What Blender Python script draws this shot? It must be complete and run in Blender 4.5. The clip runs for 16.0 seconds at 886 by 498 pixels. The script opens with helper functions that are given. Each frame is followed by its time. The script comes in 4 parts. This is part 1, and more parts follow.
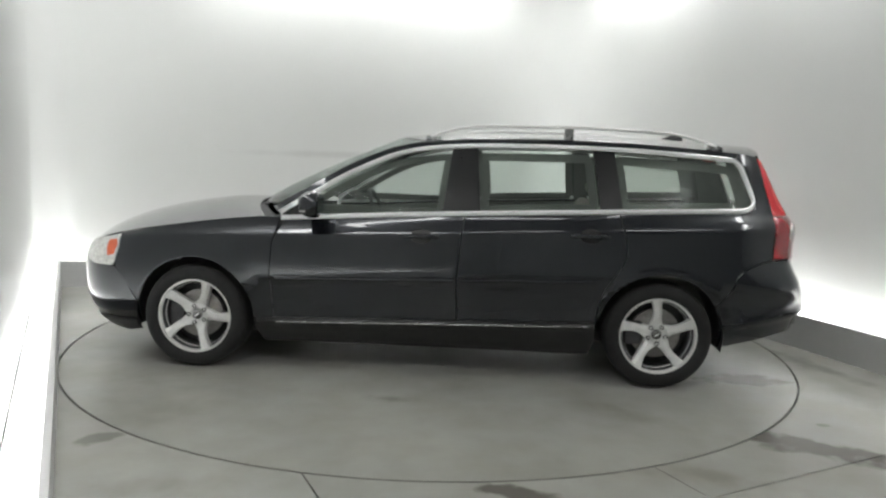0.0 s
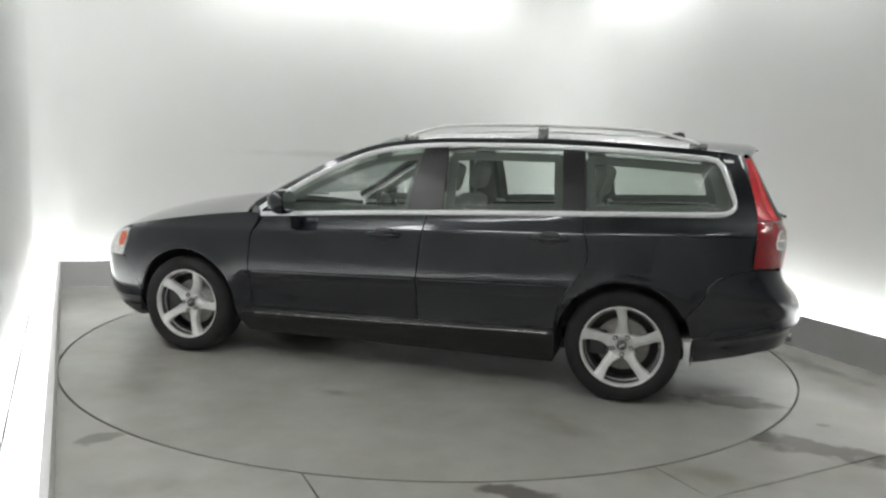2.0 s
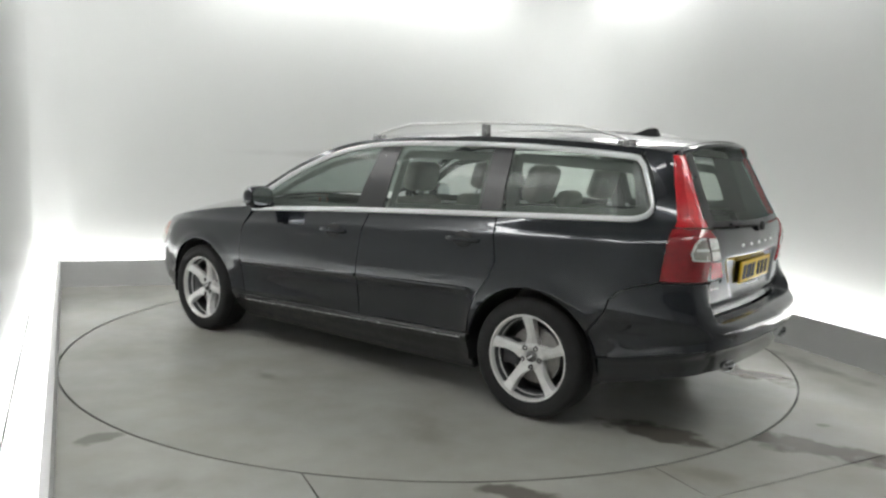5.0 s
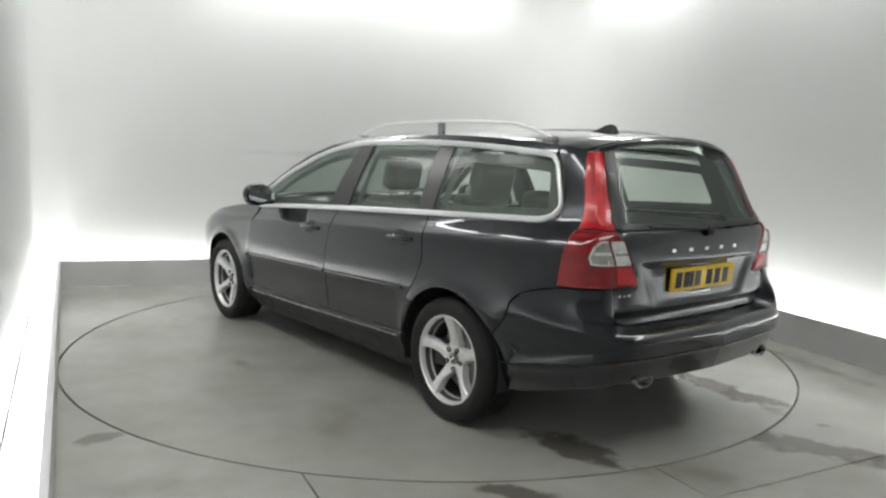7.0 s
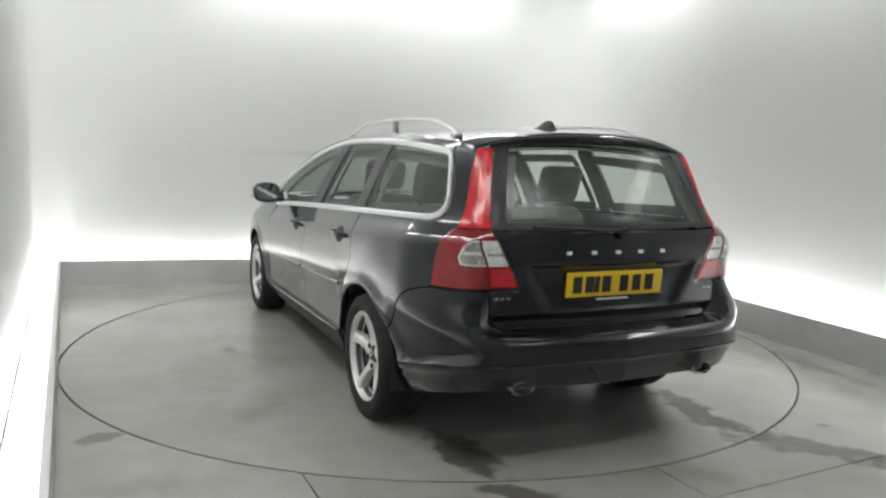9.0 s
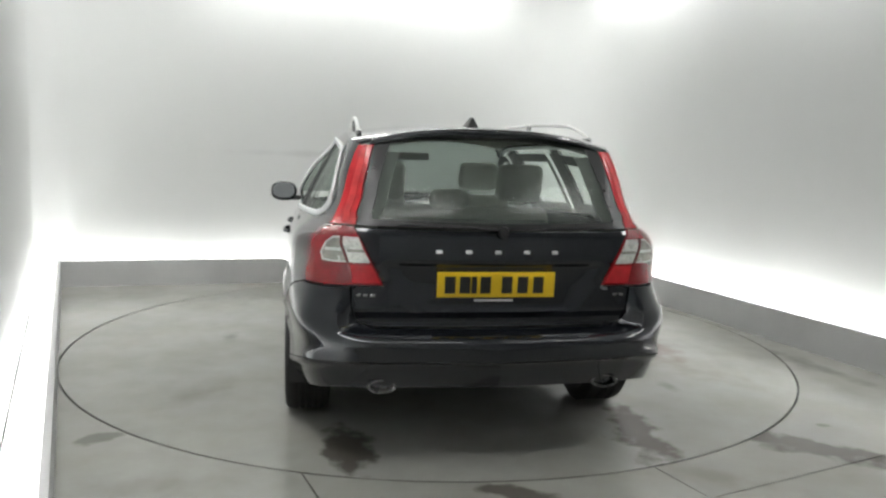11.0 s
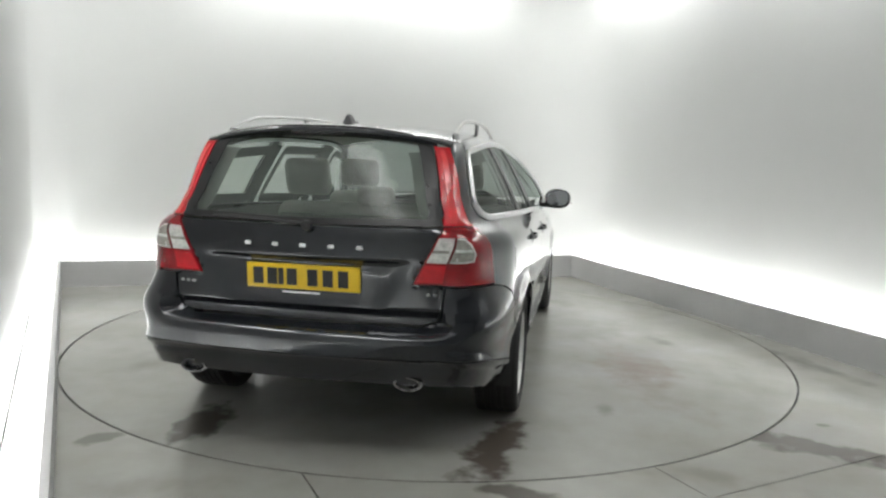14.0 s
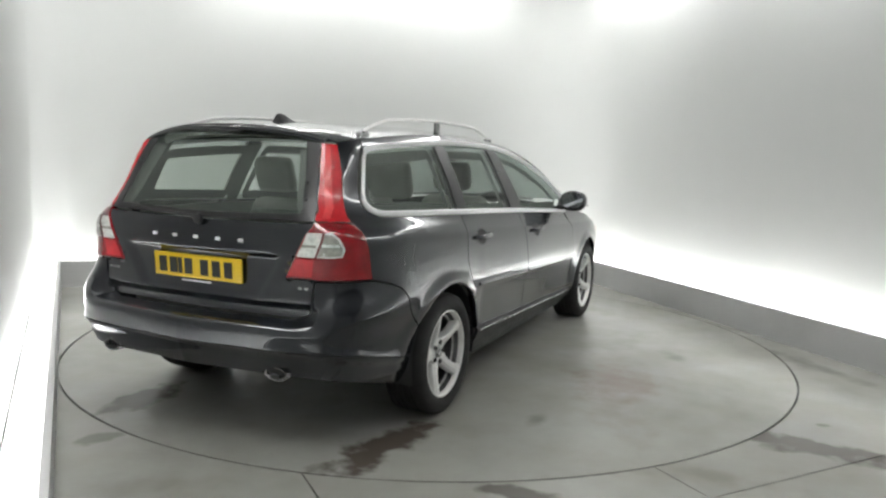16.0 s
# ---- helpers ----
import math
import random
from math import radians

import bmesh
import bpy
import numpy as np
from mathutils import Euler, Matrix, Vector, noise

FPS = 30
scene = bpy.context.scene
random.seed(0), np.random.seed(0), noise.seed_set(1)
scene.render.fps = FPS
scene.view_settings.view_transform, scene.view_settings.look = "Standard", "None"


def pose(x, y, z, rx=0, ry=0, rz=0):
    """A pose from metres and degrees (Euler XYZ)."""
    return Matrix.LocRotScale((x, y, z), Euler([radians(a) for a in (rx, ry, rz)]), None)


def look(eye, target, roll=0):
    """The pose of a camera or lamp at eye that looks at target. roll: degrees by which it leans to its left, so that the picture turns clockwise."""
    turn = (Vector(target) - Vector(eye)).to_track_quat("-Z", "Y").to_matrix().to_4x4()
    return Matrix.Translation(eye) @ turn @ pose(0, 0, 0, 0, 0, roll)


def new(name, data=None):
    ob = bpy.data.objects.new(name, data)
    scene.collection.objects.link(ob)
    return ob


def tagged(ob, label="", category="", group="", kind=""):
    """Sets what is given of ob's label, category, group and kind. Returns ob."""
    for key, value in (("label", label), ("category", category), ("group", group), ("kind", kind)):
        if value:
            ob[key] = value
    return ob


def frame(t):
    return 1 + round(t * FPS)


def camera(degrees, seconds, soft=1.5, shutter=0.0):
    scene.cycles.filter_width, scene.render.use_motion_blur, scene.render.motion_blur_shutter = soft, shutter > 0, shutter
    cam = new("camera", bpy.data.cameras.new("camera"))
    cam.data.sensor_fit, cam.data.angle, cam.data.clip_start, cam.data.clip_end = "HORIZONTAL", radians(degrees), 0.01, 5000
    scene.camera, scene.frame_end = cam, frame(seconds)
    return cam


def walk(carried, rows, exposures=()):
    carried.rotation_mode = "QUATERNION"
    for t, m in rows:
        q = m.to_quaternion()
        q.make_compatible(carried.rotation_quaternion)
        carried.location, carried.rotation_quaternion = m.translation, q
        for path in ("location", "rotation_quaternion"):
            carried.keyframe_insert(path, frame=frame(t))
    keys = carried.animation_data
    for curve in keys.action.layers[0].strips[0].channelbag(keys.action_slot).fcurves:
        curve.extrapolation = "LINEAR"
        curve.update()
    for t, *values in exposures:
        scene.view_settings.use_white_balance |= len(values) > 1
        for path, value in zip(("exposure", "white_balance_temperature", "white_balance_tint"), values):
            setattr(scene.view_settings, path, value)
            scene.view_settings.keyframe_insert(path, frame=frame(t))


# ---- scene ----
cam = camera(61.507, 16.0, soft=2.4)
EYE = (0.0, -5.4311, 1.3475)
AIM = (EYE[0] + 0.012622, EYE[1] + 0.992109, EYE[2] - 0.124742)
STAND = look(EYE, AIM, 1.7557)
walk(cam, [(0.0, STAND), (16.0, STAND)], exposures=[(0.0, 0.0), (16.0, 0.0)])

# ---- world: the booth is closed, only a trace of light comes from outside ----
world = bpy.data.worlds.new("world")
world.use_nodes = True
world.node_tree.nodes["Background"].inputs[0].default_value = (0.6, 0.65, 0.7, 1)
world.node_tree.nodes["Background"].inputs[1].default_value = 0.05
scene.world = world
COVE_POWER = 34.0
PANEL_POWER = 15.5

# turn of the table in degrees, half second by half second
TURN = [(0.0, 175.50), (0.5, 172.38), (1.0, 169.13), (1.5, 165.79), (2.0, 162.37), (2.5, 158.95), (3.0, 155.45), (3.5, 151.98),
        (4.0, 148.47), (5.0, 141.58), (6.0, 134.71), (6.5, 131.28), (7.0, 127.83), (7.5, 124.38), (8.0, 120.91), (8.5, 117.43),
        (9.0, 113.92), (10.0, 106.91), (11.0, 99.85), (11.5, 96.29), (12.0, 92.73), (12.5, 89.17), (13.0, 85.61), (13.5, 82.09),
        (14.0, 78.61), (14.5, 75.15), (15.0, 71.61), (15.5, 68.07), (16.0, 64.48)]
CAR_X, CAR_Y = -0.0220, 0.1170
TABLE_R = 2.475


# ---- materials ----
def mat(name, color, rough=0.5, metal=0.0, vary=0.12, scale=6.0, bump=0.0, bump_scale=60.0, coat=0.0, fine=90.0, rough_vary=0.08, spec=0.5, distort=0.0, detail=6.0):
    m = bpy.data.materials.new(name)
    m.use_nodes = True
    nt = m.node_tree
    b = nt.nodes["Principled BSDF"]
    tc = nt.nodes.new("ShaderNodeTexCoord")
    big = nt.nodes.new("ShaderNodeTexNoise")
    big.inputs["Scale"].default_value = scale
    big.inputs["Detail"].default_value = detail
    big.inputs["Distortion"].default_value = distort
    small = nt.nodes.new("ShaderNodeTexNoise")
    small.inputs["Scale"].default_value = fine
    small.inputs["Detail"].default_value = min(3.0, detail)
    for n in (big, small):
        nt.links.new(tc.outputs["Object"], n.inputs["Vector"])
    add = nt.nodes.new("ShaderNodeMath")
    add.operation = "MULTIPLY_ADD"
    nt.links.new(small.outputs["Fac"], add.inputs[0])
    add.inputs[1].default_value = 0.35
    nt.links.new(big.outputs["Fac"], add.inputs[2])
    ramp = nt.nodes.new("ShaderNodeMapRange")
    ramp.inputs["From Min"].default_value = 0.35
    ramp.inputs["From Max"].default_value = 1.0
    ramp.inputs["To Min"].default_value = 1 - vary
    ramp.inputs["To Max"].default_value = 1 + vary
    nt.links.new(add.outputs[0], ramp.inputs["Value"])
    mul = nt.nodes.new("ShaderNodeVectorMath")
    mul.operation = "SCALE"
    mul.inputs[0].default_value = color
    nt.links.new(ramp.outputs[0], mul.inputs["Scale"])
    nt.links.new(mul.outputs[0], b.inputs["Base Color"])
    rr = nt.nodes.new("ShaderNodeMapRange")
    rr.inputs["From Min"].default_value = 0.3
    rr.inputs["From Max"].default_value = 0.7
    rr.inputs["To Min"].default_value = max(0.02, rough - rough_vary)
    rr.inputs["To Max"].default_value = min(1.0, rough + rough_vary)
    nt.links.new(big.outputs["Fac"], rr.inputs["Value"])
    if rough_vary:
        nt.links.new(rr.outputs[0], b.inputs["Roughness"])
    else:
        b.inputs["Roughness"].default_value = rough
    b.inputs["Metallic"].default_value = metal
    b.inputs["Coat Weight"].default_value = coat
    b.inputs["Coat Roughness"].default_value = 0.04
    b.inputs["Specular IOR Level"].default_value = spec
    if bump:
        bn = nt.nodes.new("ShaderNodeBump")
        bn.inputs["Strength"].default_value = bump
        bn.inputs["Distance"].default_value = 0.004
        nb = nt.nodes.new("ShaderNodeTexNoise")
        nb.inputs["Scale"].default_value = bump_scale
        nb.inputs["Detail"].default_value = 4
        nt.links.new(tc.outputs["Object"], nb.inputs["Vector"])
        nt.links.new(nb.outputs["Fac"], bn.inputs["Height"])
        nt.links.new(bn.outputs["Normal"], b.inputs["Normal"])
    return m


def glow(name, color, power):
    m = bpy.data.materials.new(name)
    m.use_nodes = True
    b = m.node_tree.nodes["Principled BSDF"]
    b.inputs["Base Color"].default_value = (0.8, 0.8, 0.8, 1)
    b.inputs["Emission Color"].default_value = (*color, 1)
    b.inputs["Emission Strength"].default_value = power
    return m


def glass(name, tint, clear=0.5, rough=0.13):
    """Thin tinted glass: part straight through, part glossy surface whose pale tint can paint in reflected haze."""
    m = bpy.data.materials.new(name)
    m.use_nodes = True
    nt = m.node_tree
    out = nt.nodes["Material Output"]
    b = nt.nodes["Principled BSDF"]
    b.inputs["Base Color"].default_value = (*tint, 1)
    b.inputs["Roughness"].default_value = rough
    b.inputs["Specular IOR Level"].default_value = 0.6
    tr = nt.nodes.new("ShaderNodeBsdfTransparent")
    tr.inputs[0].default_value = tuple(0.55 + 0.45 * c / max(tint) for c in tint) + (1,)
    mix = nt.nodes.new("ShaderNodeMixShader")
    mix.inputs[0].default_value = clear
    nt.links.new(b.outputs[0], mix.inputs[1])
    nt.links.new(tr.outputs[0], mix.inputs[2])
    nt.links.new(mix.outputs[0], out.inputs[0])
    return m


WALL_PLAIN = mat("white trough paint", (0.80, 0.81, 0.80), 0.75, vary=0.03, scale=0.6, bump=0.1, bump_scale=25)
LEDGE = mat("grey ledge paint", (0.60, 0.60, 0.60), 0.5, vary=0.10, scale=2.5, bump=0.05)
CEIL = mat("grey ceiling", (0.42, 0.43, 0.43), 0.8, vary=0.03, scale=1.0)
FRONT = mat("pale grey unseen wall", (0.50, 0.515, 0.51), 0.8, vary=0.1, scale=1.2, bump=0.2, bump_scale=12)
PIT = mat("dark pit", (0.03, 0.03, 0.03), 0.8)
PAINT = mat("dark grey metallic paint", (0.0105, 0.0130, 0.0185), 0.22, metal=0.5, vary=0.05, scale=3, coat=1.0, fine=600, rough_vary=0.0)
BLACK = mat("black plastic", (0.018, 0.018, 0.019), 0.45, vary=0.15, scale=20, bump=0.1, bump_scale=400)
GLOSS = mat("gloss black trim", (0.014, 0.014, 0.015), 0.30, vary=0.05, scale=10, rough_vary=0.03)
CHROME = mat("bright chrome", (0.93, 0.94, 0.95), 0.32, metal=0.45, vary=0.03, scale=14, rough_vary=0.0)
MIRROR = mat("mirror glass", (0.55, 0.57, 0.60), 0.05, metal=1.0, vary=0.02, scale=10, rough_vary=0.0)
DARKCHROME = mat("darkened chrome", (0.35, 0.35, 0.35), 0.25, metal=1.0, vary=0.1, scale=20)
ALLOY = mat("silver alloy", (0.82, 0.82, 0.81), 0.42, metal=0.42, vary=0.10, scale=25, rough_vary=0.05)
DISCMETAL = mat("worn brake disc steel", (0.30, 0.29, 0.28), 0.38, metal=0.8, vary=0.25, scale=30)
DARKMETAL = mat("dark metal", (0.10, 0.10, 0.105), 0.5, metal=0.7, vary=0.2, scale=18)
RUBBER = mat("tyre rubber", (0.012, 0.012, 0.0125), 0.75, vary=0.15, scale=14, bump=0.15, bump_scale=200)
REDLENS = mat("red lens", (0.55, 0.012, 0.020), 0.22, vary=0.25, scale=18, bump=0.25, bump_scale=45, coat=0.35, rough_vary=0.0)
RIBRED = mat("dark red rib", (0.10, 0.012, 0.014), 0.2, vary=0.2, scale=18, coat=1.0, rough_vary=0.0)
DEEPRED = mat("deep red lens", (0.25, 0.004, 0.009), 0.12, vary=0.25, scale=18, bump=0.25, bump_scale=45, coat=1.0, rough_vary=0.0)
PALELENS = mat("pale red lens", (0.72, 0.050, 0.055), 0.2, vary=0.25, scale=18, bump=0.3, bump_scale=50, coat=0.4, rough_vary=0.0)
CLEARLENS = mat("clear lens", (0.84, 0.84, 0.81), 0.14, metal=0.4, vary=0.35, scale=45, bump=1.0, bump_scale=70, coat=1.0)
SMOKELENS = mat("clear lens over grey reflector", (0.42, 0.40, 0.37), 0.18, metal=0.45, vary=0.4, scale=30, bump=0.8, bump_scale=50, coat=1.0)
AMBER = mat("amber lens", (0.62, 0.13, 0.06), 0.15, vary=0.1, scale=30, coat=1.0)
YELLOW = mat("yellow plate", (0.78, 0.52, 0.015), 0.4, vary=0.06, scale=12)
INK = mat("black ink", (0.012, 0.012, 0.012), 0.5)
SEAT = mat("light grey seat cloth", (0.36, 0.36, 0.33), 0.85, vary=0.12, scale=14, bump=0.25, bump_scale=180)
LINING = mat("light headliner", (0.55, 0.54, 0.50), 0.9, vary=0.05, scale=6)
TRIM = mat("dark grey cabin trim", (0.105, 0.11, 0.102), 0.8, vary=0.12, scale=20, bump=0.1, bump_scale=200)
CARPET = mat("grey carpet trim", (0.17, 0.175, 0.165), 0.95, vary=0.2, scale=40, bump=0.3, bump_scale=220)
# pale tints of side and rear glass paint in the haze of reflected walls
GLASS = glass("tinted side glass with painted haze", (0.19, 0.215, 0.20), 0.78)
REARGLASS = glass("dark rear glass with painted haze", (0.20, 0.23, 0.21), 0.70)
SCREEN = glass("windscreen glass", (0.035, 0.045, 0.04), 0.42)
COVE = glow("cove tube glow", (1.0, 1.0, 0.985), COVE_POWER)
PANEL = glow("panel glow", (1.0, 1.0, 0.985), PANEL_POWER)


def floor_mat(name, stains):
    """Worn grey-green floor paint: soft cloudy wear in tone and in warmth."""
    m = mat(name, (0.345, 0.345, 0.322), 0.25, vary=0.20, scale=0.9, bump=0.0, fine=6, rough_vary=0.0, detail=4.0)
    nt = m.node_tree
    b = nt.nodes["Principled BSDF"]
    tc = nt.nodes.new("ShaderNodeTexCoord")
    n = nt.nodes.new("ShaderNodeTexNoise")
    n.inputs["Scale"].default_value = 2.0
    n.inputs["Detail"].default_value = 5.0
    nt.links.new(tc.outputs["Object"], n.inputs["Vector"])
    mx = nt.nodes.new("ShaderNodeMix")
    mx.data_type = "RGBA"
    mx.blend_type = "MULTIPLY"
    mx.inputs["Factor"].default_value = 1.0
    tone = nt.nodes.new("ShaderNodeMix")
    tone.data_type = "RGBA"
    nt.links.new(n.outputs["Fac"], tone.inputs["Factor"])
    tone.inputs[6].default_value = (0.86, 0.83, 0.76, 1)
    tone.inputs[7].default_value = (1.13, 1.15, 1.18, 1)
    nt.links.new(b.inputs["Base Color"].links[0].from_socket, mx.inputs[6])
    nt.links.new(tone.outputs[2], mx.inputs[7])
    nt.links.new(mx.outputs[2], b.inputs["Base Color"])
    return marked(m, stains)


def marked(m, stains, ragged=2.2):
    """Adds stains and other marks: (x, y, rx, ry, turn, strength, colour) in the object's own space, upright walls with
    a height in place of y.
    """
    nt = m.node_tree
    b = nt.nodes["Principled BSDF"]
    col = b.inputs["Base Color"].links[0].from_socket
    tc = nt.nodes.new("ShaderNodeTexCoord")
    warp = nt.nodes.new("ShaderNodeTexNoise")
    warp.inputs["Scale"].default_value = 7.0
    warp.inputs["Detail"].default_value = 7
    nt.links.new(tc.outputs["Object"], warp.inputs["Vector"])
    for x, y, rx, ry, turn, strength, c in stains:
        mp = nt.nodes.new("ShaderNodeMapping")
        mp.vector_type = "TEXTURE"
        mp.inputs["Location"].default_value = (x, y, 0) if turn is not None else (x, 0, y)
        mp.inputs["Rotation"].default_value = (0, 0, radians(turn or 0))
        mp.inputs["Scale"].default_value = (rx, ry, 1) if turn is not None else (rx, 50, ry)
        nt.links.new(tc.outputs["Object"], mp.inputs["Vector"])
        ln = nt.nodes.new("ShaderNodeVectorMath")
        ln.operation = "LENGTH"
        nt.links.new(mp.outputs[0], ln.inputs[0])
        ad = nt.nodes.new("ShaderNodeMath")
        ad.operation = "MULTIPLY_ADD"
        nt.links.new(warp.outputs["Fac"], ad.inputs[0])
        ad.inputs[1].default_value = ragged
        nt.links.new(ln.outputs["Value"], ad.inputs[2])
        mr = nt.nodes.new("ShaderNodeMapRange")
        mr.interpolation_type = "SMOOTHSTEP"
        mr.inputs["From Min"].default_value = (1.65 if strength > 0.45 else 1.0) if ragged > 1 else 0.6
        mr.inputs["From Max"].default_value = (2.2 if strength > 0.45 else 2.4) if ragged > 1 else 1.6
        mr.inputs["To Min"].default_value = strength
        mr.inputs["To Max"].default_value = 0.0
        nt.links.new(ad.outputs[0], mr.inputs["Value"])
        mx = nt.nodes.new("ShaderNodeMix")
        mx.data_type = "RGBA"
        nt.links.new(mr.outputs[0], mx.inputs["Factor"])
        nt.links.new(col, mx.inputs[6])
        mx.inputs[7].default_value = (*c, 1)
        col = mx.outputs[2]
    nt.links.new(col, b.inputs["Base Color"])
    return m


WET = (0.07, 0.06, 0.05)
FLOOR = floor_mat("grey floor paint", [(1.84, -1.98, 0.46, 0.13, -30, 0.8, WET), (0.38, -2.57, 0.22, 0.07, -20, 0.75, WET), (-1.53, -2.11, 0.12, 0.07, 40, 0.5, WET),
                                       (2.3, -2.3, 0.25, 0.10, -35, 0.6, WET), (2.4, -0.1, 0.12, 0.5, 20, 0.35, WET), (2.08, -1.68, 0.05, 0.03, 0, 0.5, WET), (2.30, 0.55, 0.10, 0.45, 22, 0.40, WET), (2.62, -0.55, 0.08, 0.50, 20, 0.35, WET), (-2.2, -1.3, 0.30, 0.10, -60, 0.30, (0.15, 0.14, 0.12)), (-1.2, -2.6, 0.40, 0.12, 10, 0.28, (0.16, 0.15, 0.13)), (1.2, -2.35, 0.35, 0.10, -15, 0.32, (0.14, 0.12, 0.10))])
DISC = floor_mat("grey turntable paint", [(-2.08, 0.62 + 0.106, 0.32, 0.12, 5, 0.8, WET), (-2.02, -0.82 + 0.106, 0.42, 0.13, -8, 0.85, (0.06, 0.04, 0.03)), (-1.3, -1.25, 0.10, 0.05, 0, 0.4, WET),
                                          # this row starts with one soft reddish-brown patch
                                          (-0.38, -1.46, 0.46, 0.28, 15, 0.45, (0.21, 0.095, 0.08)), (-0.9, -1.55, 0.55, 0.16, 25, 0.30, (0.20, 0.15, 0.12)), (0.6, -1.25, 0.45, 0.20, -20, 0.28, (0.17, 0.15, 0.125)), (1.35, 1.1, 0.50, 0.16, 30, 0.26, (0.19, 0.17, 0.14)),
                                          (-1.2, 1.5, 0.30, 0.10, -35, 0.30, (0.18, 0.15, 0.12)), (1.7, -0.9, 0.30, 0.12, 50, 0.28, (0.18, 0.16, 0.13)), (0.4, -1.7, 0.16, 0.08, 30, 0.4, WET), (0.1, 1.45, 0.14, 0.06, 0, 0.35, WET)])
# one faint grey horizontal band across the back wall
WALL = marked(mat("white wall paint", (0.64, 0.65, 0.64), 0.75, vary=0.03, scale=0.6, bump=0.1, bump_scale=25), [(-0.95, 1.32, 1.15, 0.045, None, 0.30, (0.36, 0.36, 0.36))], 0.8)


# ---- small mesh tools ----
def link(name, bm, material, parent=None, label="", smooth=True, doubles=0.0004):
    if doubles:
        bmesh.ops.remove_doubles(bm, verts=bm.verts, dist=doubles)
    bmesh.ops.recalc_face_normals(bm, faces=bm.faces)
    me = bpy.data.meshes.new(name)
    bm.to_mesh(me)
    bm.free()
    for p in me.polygons:
        p.use_smooth = smooth
    if smooth:
        me.set_sharp_from_angle(angle=radians(38))
    me.materials.append(material)
    ob = new(name, me)
    if parent:
        ob.parent = parent
    if label:
        tagged(ob, label)
    return ob


def part(name, bm, material, parent, label=""):
    return link(name, bm, material, parent, label)


def add_box(bm, lo, hi, bevel=0.0, m=None):
    r = bmesh.ops.create_cube(bm, size=1.0)
    vs = r["verts"]
    for v in vs:
        v.co = Vector([lo[i] + (v.co[i] + 0.5) * (hi[i] - lo[i]) for i in range(3)])
    if bevel:
        es = list({e for v in vs for e in v.link_edges})
        r = bmesh.ops.bevel(bm, geom=es, offset=bevel, segments=3, affect="EDGES", profile=0.5)
        vs = list({v for f in r["faces"] for v in f.verts} | {v for v in vs if v.is_valid})
    if m is not None:
        bmesh.ops.transform(bm, matrix=m, verts=vs)
    return vs


def box(lo, hi, bevel=0.0, m=None):
    bm = bmesh.new()
    add_box(bm, lo, hi, bevel, m)
    return bm


def extrude_poly(pts, z0, z1):
    bm = bmesh.new()
    a = [bm.verts.new((x, y, z0)) for x, y in pts]
    b = [bm.verts.new((x, y, z1)) for x, y in pts]
    n = len(pts)
    for i in range(n):
        bm.faces.new((a[i], a[(i + 1) % n], b[(i + 1) % n], b[i]))
    bm.faces.new(b)
    bm.faces.new(a[::-1])
    return bm


def revolve(profile, seg=48, axis="y"):
    """Closed ring from (radius, along) pairs round the y axis."""
    bm = bmesh.new()
    rings = []
    for i in range(seg):
        a = 2 * math.pi * i / seg
        rings.append([bm.verts.new((r * math.cos(a), h, r * math.sin(a))) for r, h in profile])
    for i in range(seg):
        p, q = rings[i], rings[(i + 1) % seg]
        for j in range(len(profile) - 1):
            bm.faces.new((p[j], p[j + 1], q[j + 1], q[j]))
    return bm


def tube(points, radius, closed=False, seg=8, squash=None):
    """A round bar along points; squash: (sideways, upwards) radii in place of one."""
    bm = bmesh.new()
    pts = [Vector(p) for p in points]
    n = len(pts)
    rings = []
    for i, p in enumerate(pts):
        a = pts[i - 1] if (i or closed) else p
        b = pts[(i + 1) % n] if (i < n - 1 or closed) else p
        d = (b - a).normalized()
        side = d.cross(Vector((0, 0, 1)))
        side = side.normalized() if side.length > 1e-4 else Vector((0, 1, 0))
        up = side.cross(d).normalized()
        rs, ru = squash or (radius, radius)
        rings.append([bm.verts.new(p + side * rs * math.cos(2 * math.pi * k / seg) + up * ru * math.sin(2 * math.pi * k / seg)) for k in range(seg)])
    for i in range(n if closed else n - 1):
        p, q = rings[i], rings[(i + 1) % n]
        for k in range(seg):
            bm.faces.new((p[k], p[(k + 1) % seg], q[(k + 1) % seg], q[k]))
    if not closed:
        bm.faces.new(rings[0][::-1])
        bm.faces.new(rings[-1])
    return bm


def clip(poly, axis, value, keep_low):
    out = []
    for i, p in enumerate(poly):
        q = poly[(i + 1) % len(poly)]
        pi = (p[axis] <= value) == keep_low or p[axis] == value
        qi = (q[axis] <= value) == keep_low or q[axis] == value
        if pi:
            out.append(p)
        if pi != qi:
            t = (value - p[axis]) / (q[axis] - p[axis])
            r = [p[0] + t * (q[0] - p[0]), p[1] + t * (q[1] - p[1])]
            r[axis] = value
            out.append(tuple(r))
    return out


def half_plane(poly, n, c):
    out = []
    for i, p in enumerate(poly):
        q = poly[(i + 1) % len(poly)]
        dp, dq = n[0] * p[0] + n[1] * p[1] - c, n[0] * q[0] + n[1] * q[1] - c
        if dp <= 0:
            out.append(p)
        if (dp < 0 < dq) or (dq < 0 < dp):
            t = dp / (dp - dq)
            out.append((p[0] + t * (q[0] - p[0]), p[1] + t * (q[1] - p[1])))
    return out


